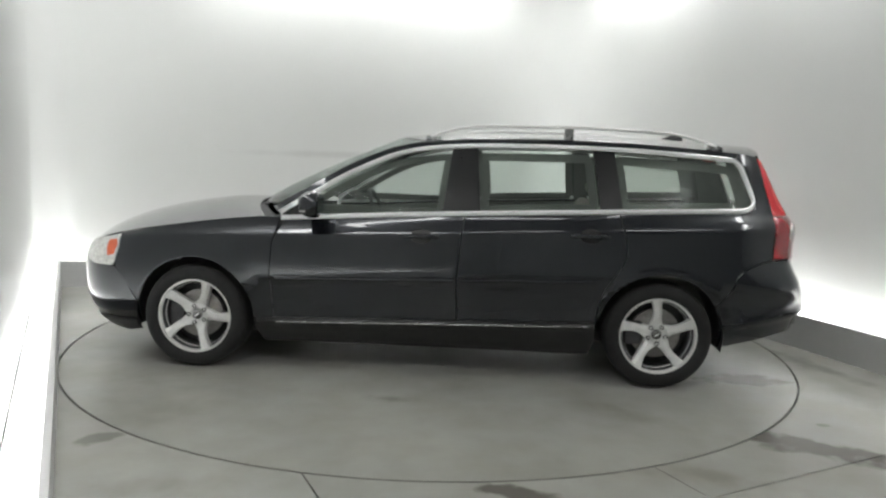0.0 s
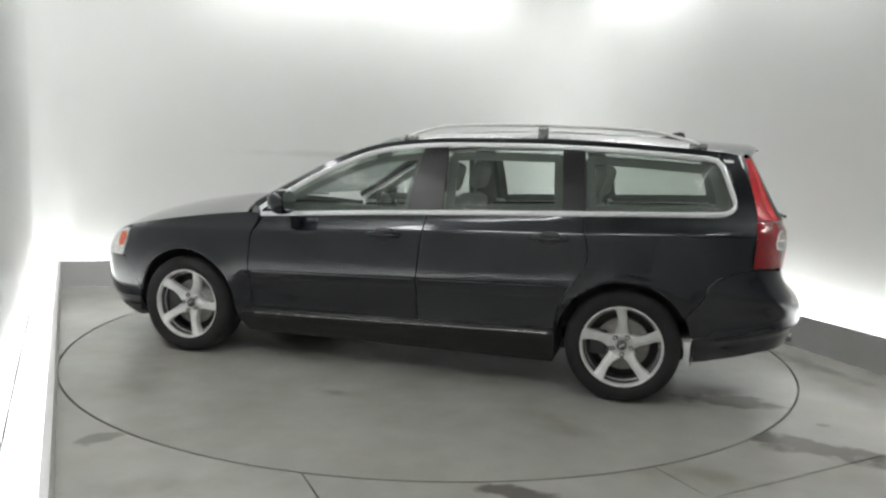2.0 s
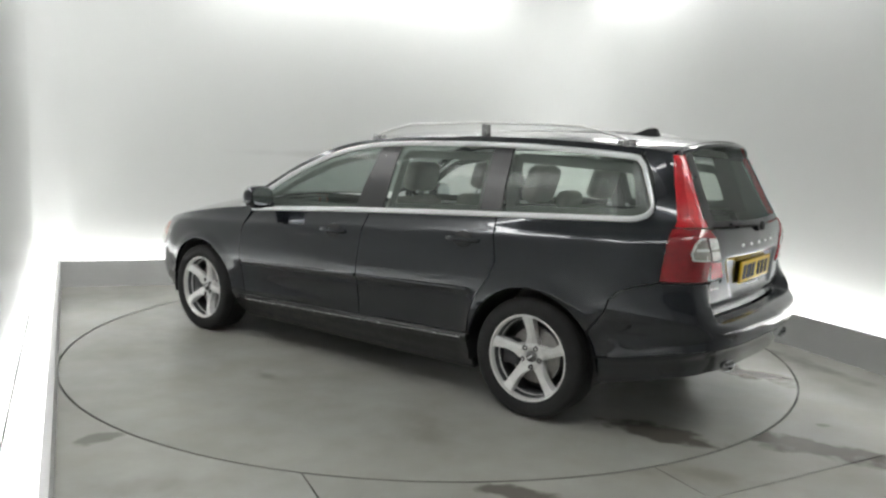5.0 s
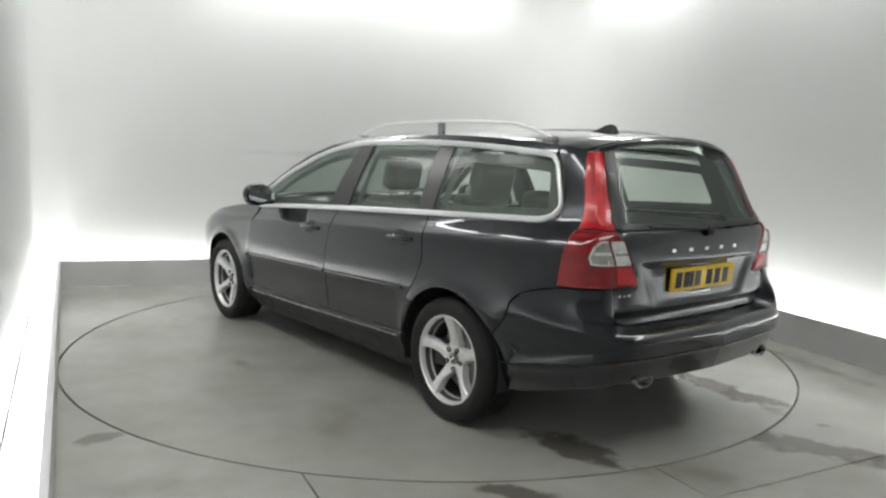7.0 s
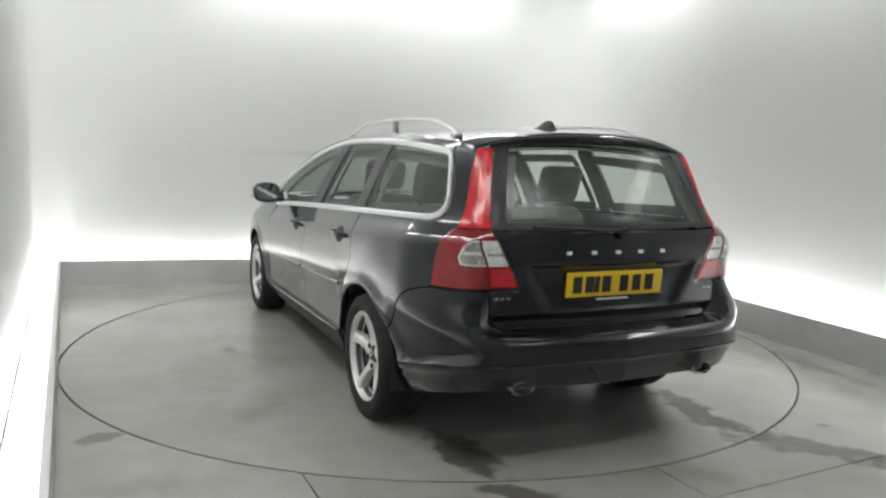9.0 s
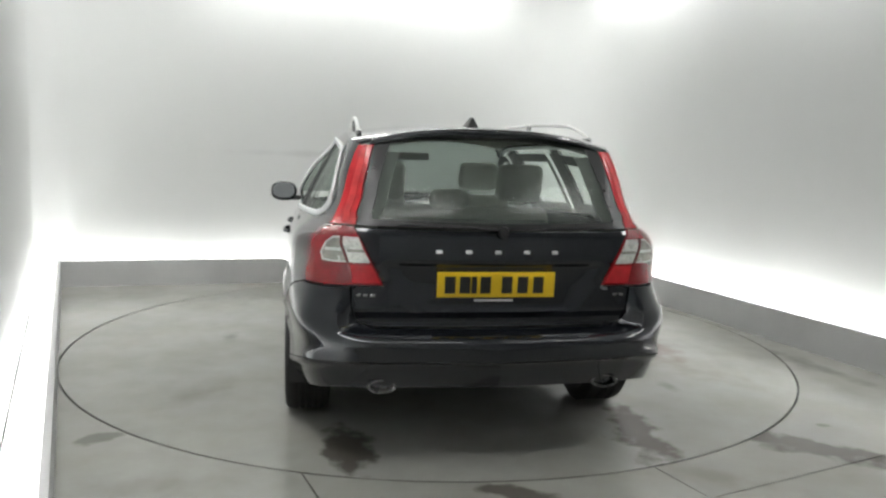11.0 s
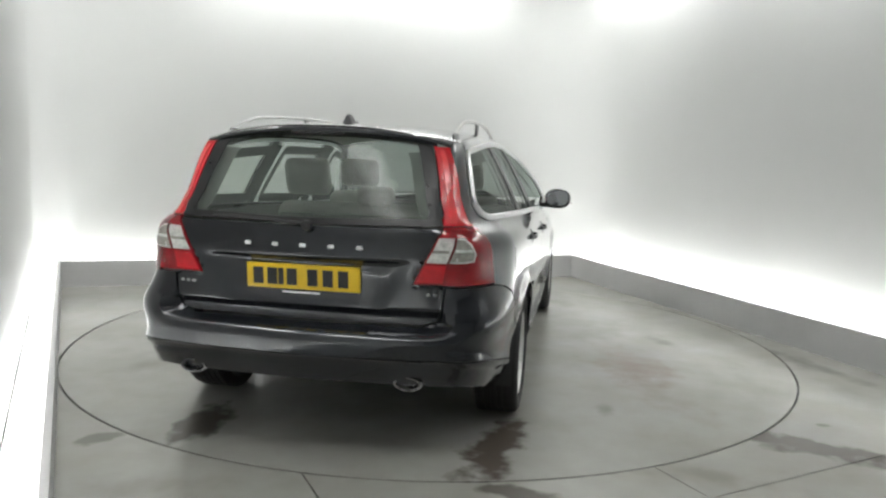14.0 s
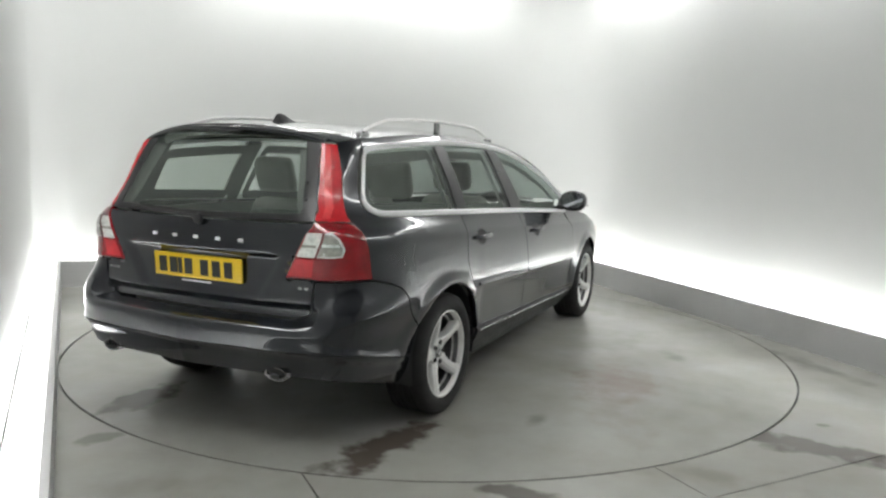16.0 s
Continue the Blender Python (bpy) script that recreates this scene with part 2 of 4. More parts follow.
# ---- the booth ----
# corners of the ledge's inner face, on the floor
BACK_L, BACK_R = Vector((-3.523, 1.564)), Vector((1.60, 3.10))
LEFT_D = (Vector((-1.427, -2.708)) - BACK_L).normalized()
RIGHT_D = (Vector((2.981, -0.731)) - Vector((2.389, 0.897))).normalized()
FRONT_L = BACK_L + LEFT_D * 8.55
FRONT_R = BACK_R + RIGHT_D * 9.9
CEILING_Z = 3.40
LEDGE_H = 0.245


def outward(a, b, away):
    d = (b - a).normalized()
    n = Vector((-d.y, d.x))
    return n if n.dot(away - a) < 0 else -n


CENTRE = Vector((0.0, 0.0))
N_BACK, N_LEFT, N_RIGHT, N_FRONT = (outward(a, b, CENTRE) for a, b in ((BACK_L, BACK_R), (BACK_L, FRONT_L), (BACK_R, FRONT_R), (FRONT_L, FRONT_R)))


def meet(p, d, q, e):
    k = (q - p).cross(e) / d.cross(e)
    return p + d * k


def offset_corners(g):
    lines = [(BACK_L + N_LEFT * g, LEFT_D), (BACK_L + N_BACK * g, (BACK_R - BACK_L).normalized()), (BACK_R + N_RIGHT * g, RIGHT_D),
             (FRONT_L + N_FRONT * (g if g < 0.05 else 0.02 + g * 0.2), (FRONT_R - FRONT_L).normalized())]
    return [meet(*lines[0], *lines[3]), meet(*lines[0], *lines[1]), meet(*lines[1], *lines[2]), meet(*lines[2], *lines[3])]


def strip(name, a, b, c, d, z0, z1, material, label="", category="", round_top=0.0):
    """A wall between the inner line a-b and the outer line d-c."""
    bm = extrude_poly([tuple(a), tuple(b), tuple(c), tuple(d)], z0, z1)
    return tagged(link(name, bm, material, None, label, smooth=False), label, category, "", "structure")


GAP = 0.217
inner, thick, wall_in, wall_out = offset_corners(0.0), offset_corners(0.03), offset_corners(GAP), offset_corners(GAP + 0.12)
SIDES = (("left", 0, 1), ("back", 1, 2), ("right", 2, 3))
for side, i, j in SIDES:
    strip("ledge_" + side, inner[i], inner[j], thick[j], thick[i], 0.0, LEDGE_H, LEDGE, "grey painted ledge hiding the wall-washing lamps", "ledge")


def fillet(a, c, b, r, n=14):
    """Points of a rounded corner at c between a and b."""
    u, v = (a - c).normalized(), (b - c).normalized()
    half = math.acos(max(-1, min(1, u.dot(v)))) / 2
    back = r / math.tan(half)
    mid = c + (u + v).normalized() * (r / math.sin(half))
    p, q = c + u * back - mid, c + v * back - mid
    a0 = math.atan2(p.y, p.x)
    da = (math.atan2(q.y, q.x) - a0 + math.pi) % (2 * math.pi) - math.pi
    return [mid + Vector((math.cos(a0 + da * k / n), math.sin(a0 + da * k / n))) * r for k in range(n + 1)]


def curved_wall():
    """One seamless sheet round three sides, its back corners rounded."""
    w = wall_in
    face = [w[0]] + fillet(w[0], w[1], w[2], 0.30) + fillet(w[1], w[2], w[3], 0.72) + [w[3]]
    w = wall_out
    rear = [w[0]] + fillet(w[0], w[1], w[2], 0.42) + fillet(w[1], w[2], w[3], 0.84) + [w[3]]
    bm = bmesh.new()
    cols = [[bm.verts.new((p.x, p.y, z)) for p, z in ((a, 0.0), (a, CEILING_Z), (b, CEILING_Z), (b, 0.0))] for a, b in zip(face, rear)]
    for p, q in zip(cols, cols[1:]):
        for k in range(4):
            bm.faces.new((p[k], p[(k + 1) % 4], q[(k + 1) % 4], q[k]))
    bm.faces.new(cols[0])
    bm.faces.new(cols[-1][::-1])
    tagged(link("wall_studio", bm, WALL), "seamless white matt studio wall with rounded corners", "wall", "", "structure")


curved_wall()
# unseen wall added behind the camera, its grey set for the car's reflections
strip("wall_front", wall_in[3], wall_in[0], wall_out[0], wall_out[3], 0.0, CEILING_Z, FRONT, "plain pale grey wall added out of view to close the booth", "wall")
tagged(link("ceiling", extrude_poly([tuple(p) for p in wall_out], CEILING_Z, CEILING_Z + 0.1), CEIL, smooth=False), "plain grey matt booth ceiling", "ceiling", "", "structure")
trough_out = offset_corners(GAP - 0.012)
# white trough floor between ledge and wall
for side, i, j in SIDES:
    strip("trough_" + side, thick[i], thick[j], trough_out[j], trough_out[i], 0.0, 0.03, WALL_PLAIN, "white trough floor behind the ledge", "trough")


def cove_tube(a, b, twin=False):
    """A fluorescent batten lying in the trough; twin adds an unseen second tube to brighten the wall."""
    d = b - a
    length, ang = d.length, math.degrees(math.atan2(d.y, d.x))
    root = tagged(new("batten_lamp"), "white fluorescent batten lamp lying behind the ledge", "lamp", "cove lamps")
    root.matrix_basis = pose(a.x, a.y, 0.03, 0, 0, ang)
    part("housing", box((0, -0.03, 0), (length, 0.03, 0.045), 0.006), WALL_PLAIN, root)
    for off in ((-0.021, 0.021) if twin else (0.0,)):
        tb = tube([(0.02, off, 0.066), (length / 2, off, 0.066), (length - 0.02, off, 0.066)], 0.018, seg=10)
        part("fluorescent_tube", tb, COVE, root, "glowing white fluorescent tube")


for side, i, j in SIDES:
    c = offset_corners(GAP * 0.52)
    a, b = c[i], c[j]
    run = (b - a).length
    stop = {"left": (0.14, 1.0), "back": (0.0, 1.0), "right": (0.0, 0.62)}[side]
    n = max(1, int(run * (stop[1] - stop[0]) / 1.25))
    for k in range(n):
        t0, t1 = (stop[0] + (stop[1] - stop[0]) * f for f in ((k + 0.04) / n, (k + 0.96) / n))
        cove_tube(a + (b - a) * t0, a + (b - a) * t1, side == "right")


def ceiling_panel(cx, cy, lx, ly, ang):
    root = tagged(new("ceiling_light"), "unseen white rectangular ceiling light panel with glowing diffuser", "lamp", "ceiling lights")
    root.matrix_basis = pose(cx, cy, CEILING_Z, 0, 0, ang)
    bm = bmesh.new()
    w = 0.03
    for lo, hi in (((-lx / 2, -ly / 2), (lx / 2, -ly / 2 + w)), ((-lx / 2, ly / 2 - w), (lx / 2, ly / 2)), ((-lx / 2, -ly / 2 + w), (-lx / 2 + w, ly / 2 - w)), ((lx / 2 - w, -ly / 2 + w), (lx / 2, ly / 2 - w))):
        add_box(bm, (*lo, -0.052), (*hi, 0.0))
    part("frame", bm, CEIL, root)
    part("diffuser", box((-lx / 2 + w, -ly / 2 + w, -0.05), (lx / 2 - w, ly / 2 - w, -0.01)), PANEL, root, "glowing white diffuser")


B_ANG = math.degrees(math.atan2(*(BACK_R - BACK_L).yx))
R_ANG = math.degrees(math.atan2(*RIGHT_D.yx))
bd = (BACK_R - BACK_L).normalized()
for k in (0.37, 0.69):
    p = BACK_L + (BACK_R - BACK_L) * k - N_BACK * 0.15
    ceiling_panel(p.x, p.y, 1.65, 0.30, B_ANG)
# panels out of view; those further along are added to brighten the floor
for k in (1.15, 3.3, 5.6):
    p = BACK_R + RIGHT_D * k + N_RIGHT * 0.0
    ceiling_panel(p.x, p.y, 1.75, 0.30, R_ANG)
# unseen panels added to brighten the left wall
for k in (1.3, 3.5, 5.7):
    p = BACK_L + LEFT_D * k
    ceiling_panel(p.x, p.y, 1.8, 0.30, math.degrees(math.atan2(*LEFT_D.yx)))
# two unseen panels added to light the near floor and the car
for k in (-0.95, 0.95):
    p = Vector((1.1, -3.7)) + bd * k
    ceiling_panel(p.x, p.y, 1.3, 0.22, B_ANG)

# ---- floor with a round opening for the turntable ----
HOLE_R = TABLE_R + 0.012
ROOM = offset_corners(0.001)
J_A, J_B, J_C0, J_C1 = (-0.544, -2.397), (0.998, -2.244), (1.159, -2.568), (2.179, -2.060)
ax = Vector((0.43, -0.903)).normalized()
cd = (Vector(J_C1) - Vector(J_C0)).normalized()
N_A, N_B, N_C = (ax.y * -1, ax.x), (ax.y * -1, ax.x), (cd.y, -cd.x)
C_A, C_B, C_C = (n[0] * p[0] + n[1] * p[1] for n, p in ((N_A, J_A), (N_B, J_B), (N_C, J_C0)))


def neg(n, c):
    return (-n[0], -n[1]), -c


def reach(a):
    d = Vector((math.cos(a), math.sin(a)))
    best = 99.0
    for i in range(4):
        p, q = ROOM[i], ROOM[(i + 1) % 4]
        e = q - p
        den = d.cross(e)
        if abs(den) > 1e-6:
            k, u = p.cross(e) / den, p.cross(d) / den
            if k > 0 and -0.001 <= u <= 1.001:
                best = min(best, k)
    return best


corner_angles = [math.atan2(p.y, p.x) % (2 * math.pi) for p in ROOM]
angles = sorted([2 * math.pi * k / 240 for k in range(240)] + corner_angles)
G = 0.0035


def floor_piece(name, label, cuts, a_from=0.0, a_to=360.0):
    bm = bmesh.new()
    for i, a in enumerate(angles):
        b = angles[(i + 1) % len(angles)]
        mid = math.degrees(a + ((b - a) % (2 * math.pi)) / 2) % 360
        if not a_from <= mid <= a_to:
            continue
        ra, rb = reach(a + 1e-6), reach(b - 1e-6)
        poly = [(HOLE_R * math.cos(a), HOLE_R * math.sin(a)), (ra * math.cos(a), ra * math.sin(a)), (rb * math.cos(b), rb * math.sin(b)), (HOLE_R * math.cos(b), HOLE_R * math.sin(b))]
        for n, c in cuts:
            if poly:
                poly = half_plane(poly, n, c - G)
        if len(poly) > 2:
            f = [bm.verts.new((x, y, 0.0)) for x, y in poly]
            bm.faces.new(f)
    bmesh.ops.remove_doubles(bm, verts=bm.verts, dist=0.0003)
    r = bmesh.ops.extrude_face_region(bm, geom=list(bm.faces))
    bmesh.ops.translate(bm, vec=(0, 0, -0.02), verts=[v for v in r["geom"] if isinstance(v, bmesh.types.BMVert)])
    return tagged(link(name, bm, FLOOR, smooth=False), label, "floor", "", "structure")


floor_piece("floor_plate", "grey painted floor plate with damp stains", [neg(N_C, C_C)], 180, 360)
floor_piece("floor", "worn grey-green painted steel floor round the turntable", [(N_C, C_C), (N_A, C_A)], 180, 360)
floor_piece("floor_side", "worn grey-green painted steel floor with damp stains", [(N_C, C_C), neg(N_B, C_B)], 180, 360)
floor_piece("floor_access", "grey painted access plate at the turntable edge", [(N_C, C_C), neg(N_A, C_A), (N_B, C_B)], 180, 360)
floor_piece("floor_back", "worn grey-green painted floor behind the turntable", [], 0, 180)
tagged(link("ground", extrude_poly([tuple(p) for p in offset_corners(GAP + 0.4)], -0.30, -0.10), PIT, smooth=False), "dark pit floor under the turntable", "ground", "", "structure")


def make_turntable():
    bm = bmesh.new()
    seg = 180
    top = [bm.verts.new((TABLE_R * math.cos(2 * math.pi * i / seg), TABLE_R * math.sin(2 * math.pi * i / seg), 0.0)) for i in range(seg)]
    low = [bm.verts.new((v.co.x, v.co.y, -0.10)) for v in top]
    for i in range(seg):
        bm.faces.new((top[i], low[i], low[(i + 1) % seg], top[(i + 1) % seg]))
    bm.faces.new(top)
    bm.faces.new(low[::-1])
    return tagged(link("turntable", bm, DISC, smooth=False), "round worn grey turntable with tyre drips, carrying the car", "turntable")


table = make_turntable()
bm = bmesh.new()
loops = [[bm.verts.new((r * math.cos(2 * math.pi * i / 180), r * math.sin(2 * math.pi * i / 180), z)) for i in range(180)] for r, z in ((TABLE_R + 0.001, -0.012), (TABLE_R + 0.008, -0.012), (TABLE_R + 0.008, -0.03), (TABLE_R + 0.001, -0.03))]
for a, b in zip(loops, loops[1:] + loops[:1]):
    for i in range(180):
        bm.faces.new((a[i], b[i], b[(i + 1) % 180], a[(i + 1) % 180]))
link("edge_seal", bm, PIT, table, "dark rubber edge seal", smooth=False)


# ---- the car: x forward, y to its left, z up, origin on the ground between the axles ----
car = tagged(new("estate_car"), "dark grey metallic estate car with chrome window trim on the turntable", "car")


def table_of(pairs):
    xs, ys = [p[0] for p in pairs], [p[1] for p in pairs]
    if xs[0] > xs[-1]:
        xs, ys = xs[::-1], ys[::-1]
    xs, ys = np.array(xs, float), np.array(ys, float)
    d = np.diff(ys) / np.diff(xs)
    m = np.concatenate([[d[0]], np.where(d[:-1] * d[1:] > 0, 2 * d[:-1] * d[1:] / np.where(d[:-1] + d[1:] == 0, 1, d[:-1] + d[1:]), 0), [d[-1]]])

    def f(x):
        x = min(max(x, xs[0]), xs[-1])
        i = min(max(int(np.searchsorted(xs, x)) - 1, 0), len(xs) - 2)
        h = xs[i + 1] - xs[i]
        t = (x - xs[i]) / h
        return float((2 * t ** 3 - 3 * t * t + 1) * ys[i] + (t ** 3 - 2 * t * t + t) * h * m[i] + (3 * t * t - 2 * t ** 3) * ys[i + 1] + (t ** 3 - t * t) * h * m[i + 1])
    return f


def step(a, b, x):
    t = min(max((x - a) / (b - a), 0.0), 1.0)
    return t * t * (3 - 2 * t)


# plan outline at bumper height, as (x, share of the half width), front to rear
OUT_Y = 0.92
FRONT_X, REAR_X = 2.36, -2.27
outline = [(2.36, 0.0), (2.35, 0.2), (2.325, 0.42), (2.27, 0.64), (2.17, 0.80), (2.03, 0.905), (1.80, 0.97), (1.5, 0.993), (1.1, 1.0), (0.5, 1.0), (-0.4, 1.0), (-1.1, 0.998),
           (-1.5, 0.988), (-1.8, 0.968), (-2.0, 0.938), (-2.10, 0.905), (-2.165, 0.85), (-2.21, 0.76), (-2.235, 0.65), (-2.252, 0.45), (-2.265, 0.22), (-2.27, 0.0)]
cum = [0.0]
for (x0, f0), (x1, f1) in zip(outline, outline[1:]):
    cum.append(cum[-1] + math.hypot(x1 - x0, (f1 - f0) * OUT_Y))
S_X, S_F = table_of(list(zip(cum, [p[0] for p in outline]))), table_of(list(zip(cum, [p[1] for p in outline])))
S_END = cum[-1]
HALF = table_of([(0.14, 0.74), (0.18, 0.80), (0.22, 0.825), (0.28, 0.866), (0.34, 0.893), (0.45, 0.904), (0.56, 0.917), (0.61, 0.9205), (0.66, 0.9205), (0.74, 0.9165), (0.82, 0.910), (0.88, 0.904), (0.910, 0.899),
                 (0.930, 0.892), (0.948, 0.880), (0.97, 0.868), (0.99, 0.857), (1.03, 0.842), (1.10, 0.809), (1.20, 0.760), (1.30, 0.705), (1.40, 0.645), (1.46, 0.59), (1.52, 0.5)])
BULGE = table_of([(0.20, 0.0), (0.30, 0.000), (0.322, 0.014), (0.338, 0.014), (0.352, -0.006), (0.50, -0.011), (0.584, -0.011), (0.597, 0.001), (0.608, 0.004), (0.64, 0.004), (0.70, 0.003), (0.78, 0.001), (0.86, 0.0)])
REAR_GATE = table_of([(0.14, -2.10), (0.24, -2.18), (0.33, -2.325), (0.38, -2.352), (0.44, -2.375), (0.482, -2.388), (0.494, -2.40), (0.512, -2.40), (0.56, -2.398), (0.575, -2.393), (0.592, -2.375), (0.606, -2.315), (0.620, -2.258),
                      (0.65, -2.255), (0.69, -2.268), (0.80, -2.268), (0.90, -2.275), (0.98, -2.272), (1.05, -2.25), (1.15, -2.195), (1.30, -2.110), (1.42, -2.042), (1.52, -1.98)])
REAR_CORNER = table_of([(0.14, -2.10), (0.24, -2.18), (0.33, -2.325), (0.38, -2.352), (0.44, -2.375), (0.482, -2.388), (0.494, -2.40), (0.512, -2.40), (0.56, -2.385), (0.65, -2.335), (0.78, -2.285), (0.90, -2.285), (0.98, -2.275),
                        (1.05, -2.25), (1.15, -2.195), (1.30, -2.110), (1.42, -2.042), (1.52, -1.98)])
CREASE = table_of([(-1.70, 0.372), (-2.0, 0.435), (-2.15, 0.475), (-2.24, 0.495), (-2.27, 0.495)])
LIP = table_of([(-0.12, -0.022), (-0.03, -0.008), (-0.012, 0.0), (0.0, 0.010), (0.016, 0.010), (0.05, 0.003), (0.12, 0.0)])
NOSE = table_of([(0.14, 2.16), (0.22, 2.28), (0.32, 2.33), (0.45, 2.36), (0.60, 2.355), (0.70, 2.32), (0.78, 2.25), (0.9, 2.1), (1.2, 1.8)])
WHEEL_X, WHEEL_Z = 1.410, 0.318


def belt(x):
    return 0.992 - 0.052 * x - 0.006 * x * x


def skin(s, z):
    """The car's left side, nose and tail as one surface: s runs from the middle of the nose to the middle of the tail."""
    x0, f = S_X(s), S_F(s)
    if 0 < f < 1 and x0 < 0:
        f = f ** (1 + 0.55 * step(0.66, 0.50, z) - 0.17 * step(0.86, 1.06, z) - 0.36 * step(1.02, 1.42, z))
    ar, af = step(-1.15, -2.15, x0) if x0 < 0 else 0.0, step(1.5, 2.15, x0) if x0 > 0 else 0.0
    ze = z + (1.03 - belt(x0)) * step(0.62, 0.9, z)
    w = HALF(ze)
    w += BULGE(z + 0.03 * x0) * step(-1.06, -0.98, x0) * step(0.98, 0.90, x0)
    # the glasshouse draws in towards the tail and leaves a shoulder below it
    w -= step(-0.9, -2.0, x0) * (0.048 * step(0.95, 1.03, ze) - 0.026 * step(1.03, 1.38, ze))
    w -= 0.046 * step(-1.82, -2.12, x0) * step(0.60, 0.84, z) * step(1.40, 1.04, ze)
    w += 0.055 * step(0.0, 0.62, x0) * step(1.02, 1.14, ze)
    zr = z
    if x0 < -1.6:
        zc = CREASE(x0)
        zr = z + (0.495 - zc) * step(0.66, 0.5, z)
        w += LIP(z - zc) * step(-1.70, -1.80, x0)
    y = f * w
    for wx in (WHEEL_X, -WHEEL_X):
        d = math.hypot(x0 - wx, z - WHEEL_Z)
        if 0.3 < d < 0.52:
            y += 0.014 * math.exp(-((d - 0.385) / 0.028) ** 2) * step(0.5, 0.9, f)
    k = step(0.60, 0.68, y)
    xr = REAR_GATE(zr) * (1 - k) + REAR_CORNER(zr) * k
    x = x0 + ar * (xr - REAR_X) + af * (NOSE(z) - FRONT_X)
    if x0 < -2.1:
        # recess for the number plate, wider at the top
        side = 0.345 + 0.60 * (z - 0.70)
        x += 0.015 * step(side + 0.03, side - 0.03, y) * step(0.678, 0.704, z) * step(0.900, 0.872, z)
    return Vector((x, y, z))


def s_at(x, z):
    """s at which the side reaches x at height z."""
    a, b = 0.0, S_END
    for _ in range(30):
        m = (a + b) / 2
        if skin(m, z).x > x:
            a = m
        else:
            b = m
    return (a + b) / 2


def s_rear(y, z):
    a, b = S_END * 0.6, S_END
    for _ in range(30):
        m = (a + b) / 2
        if skin(m, z).y > y:
            a = m
        else:
            b = m
    return (a + b) / 2


def s_nose(y, z):
    a, b = 0.0, S_END * 0.4
    for _ in range(30):
        m = (a + b) / 2
        if skin(m, z).y < y:
            a = m
        else:
            b = m
    return (a + b) / 2


def X(*pts):
    return [(s_at(x, z), z) for x, z in pts]


def R(*pts):
    return [(s_rear(y, z), z) for y, z in pts]


def dense(poly, gap=0.05):
    out = []
    for i, p in enumerate(poly):
        q = poly[(i + 1) % len(poly)]
        n = max(1, int(math.hypot(q[0] - p[0], q[1] - p[1]) / gap))
        out += [(p[0] + (q[0] - p[0]) * k / n, p[1] + (q[1] - p[1]) * k / n) for k in range(n)]
    return out


def shrink(poly, g):
    area = sum(p[0] * q[1] - q[0] * p[1] for p, q in zip(poly, poly[1:] + poly[:1]))
    sg = 1 if area > 0 else -1
    out = []
    n = len(poly)
    for i in range(n):
        a, p, b = Vector(poly[i - 1]), Vector(poly[i]), Vector(poly[(i + 1) % n])
        d1, d2 = (p - a), (b - p)
        d1 = d1.normalized() if d1.length > 1e-7 else d2.normalized()
        d2 = d2.normalized() if d2.length > 1e-7 else d1
        nn = Vector((-d1.y - d2.y, d1.x + d2.x))
        nn = nn.normalized() if nn.length > 1e-6 else Vector((-d1.y, d1.x))
        out.append(tuple(p + nn * g * sg))
    return out


def smooth_poly(pts, times=2):
    for _ in range(times):
        out = []
        for i, p in enumerate(pts):
            q = pts[(i + 1) % len(pts)]
            out += [(p[0] * 0.75 + q[0] * 0.25, p[1] * 0.75 + q[1] * 0.25), (p[0] * 0.25 + q[0] * 0.75, p[1] * 0.25 + q[1] * 0.75)]
        pts = out
    return pts


def normal(s, z):
    e = 0.004
    n = (skin(min(s + e, S_END), z) - skin(max(s - e, 0), z)).cross(skin(s, z + e) - skin(s, z - e))
    return n.normalized() if n.length > 0 else Vector((0, 1, 0))


OUTWARD = 1.0 if normal(S_END * 0.5, 0.7).y > 0 else -1.0


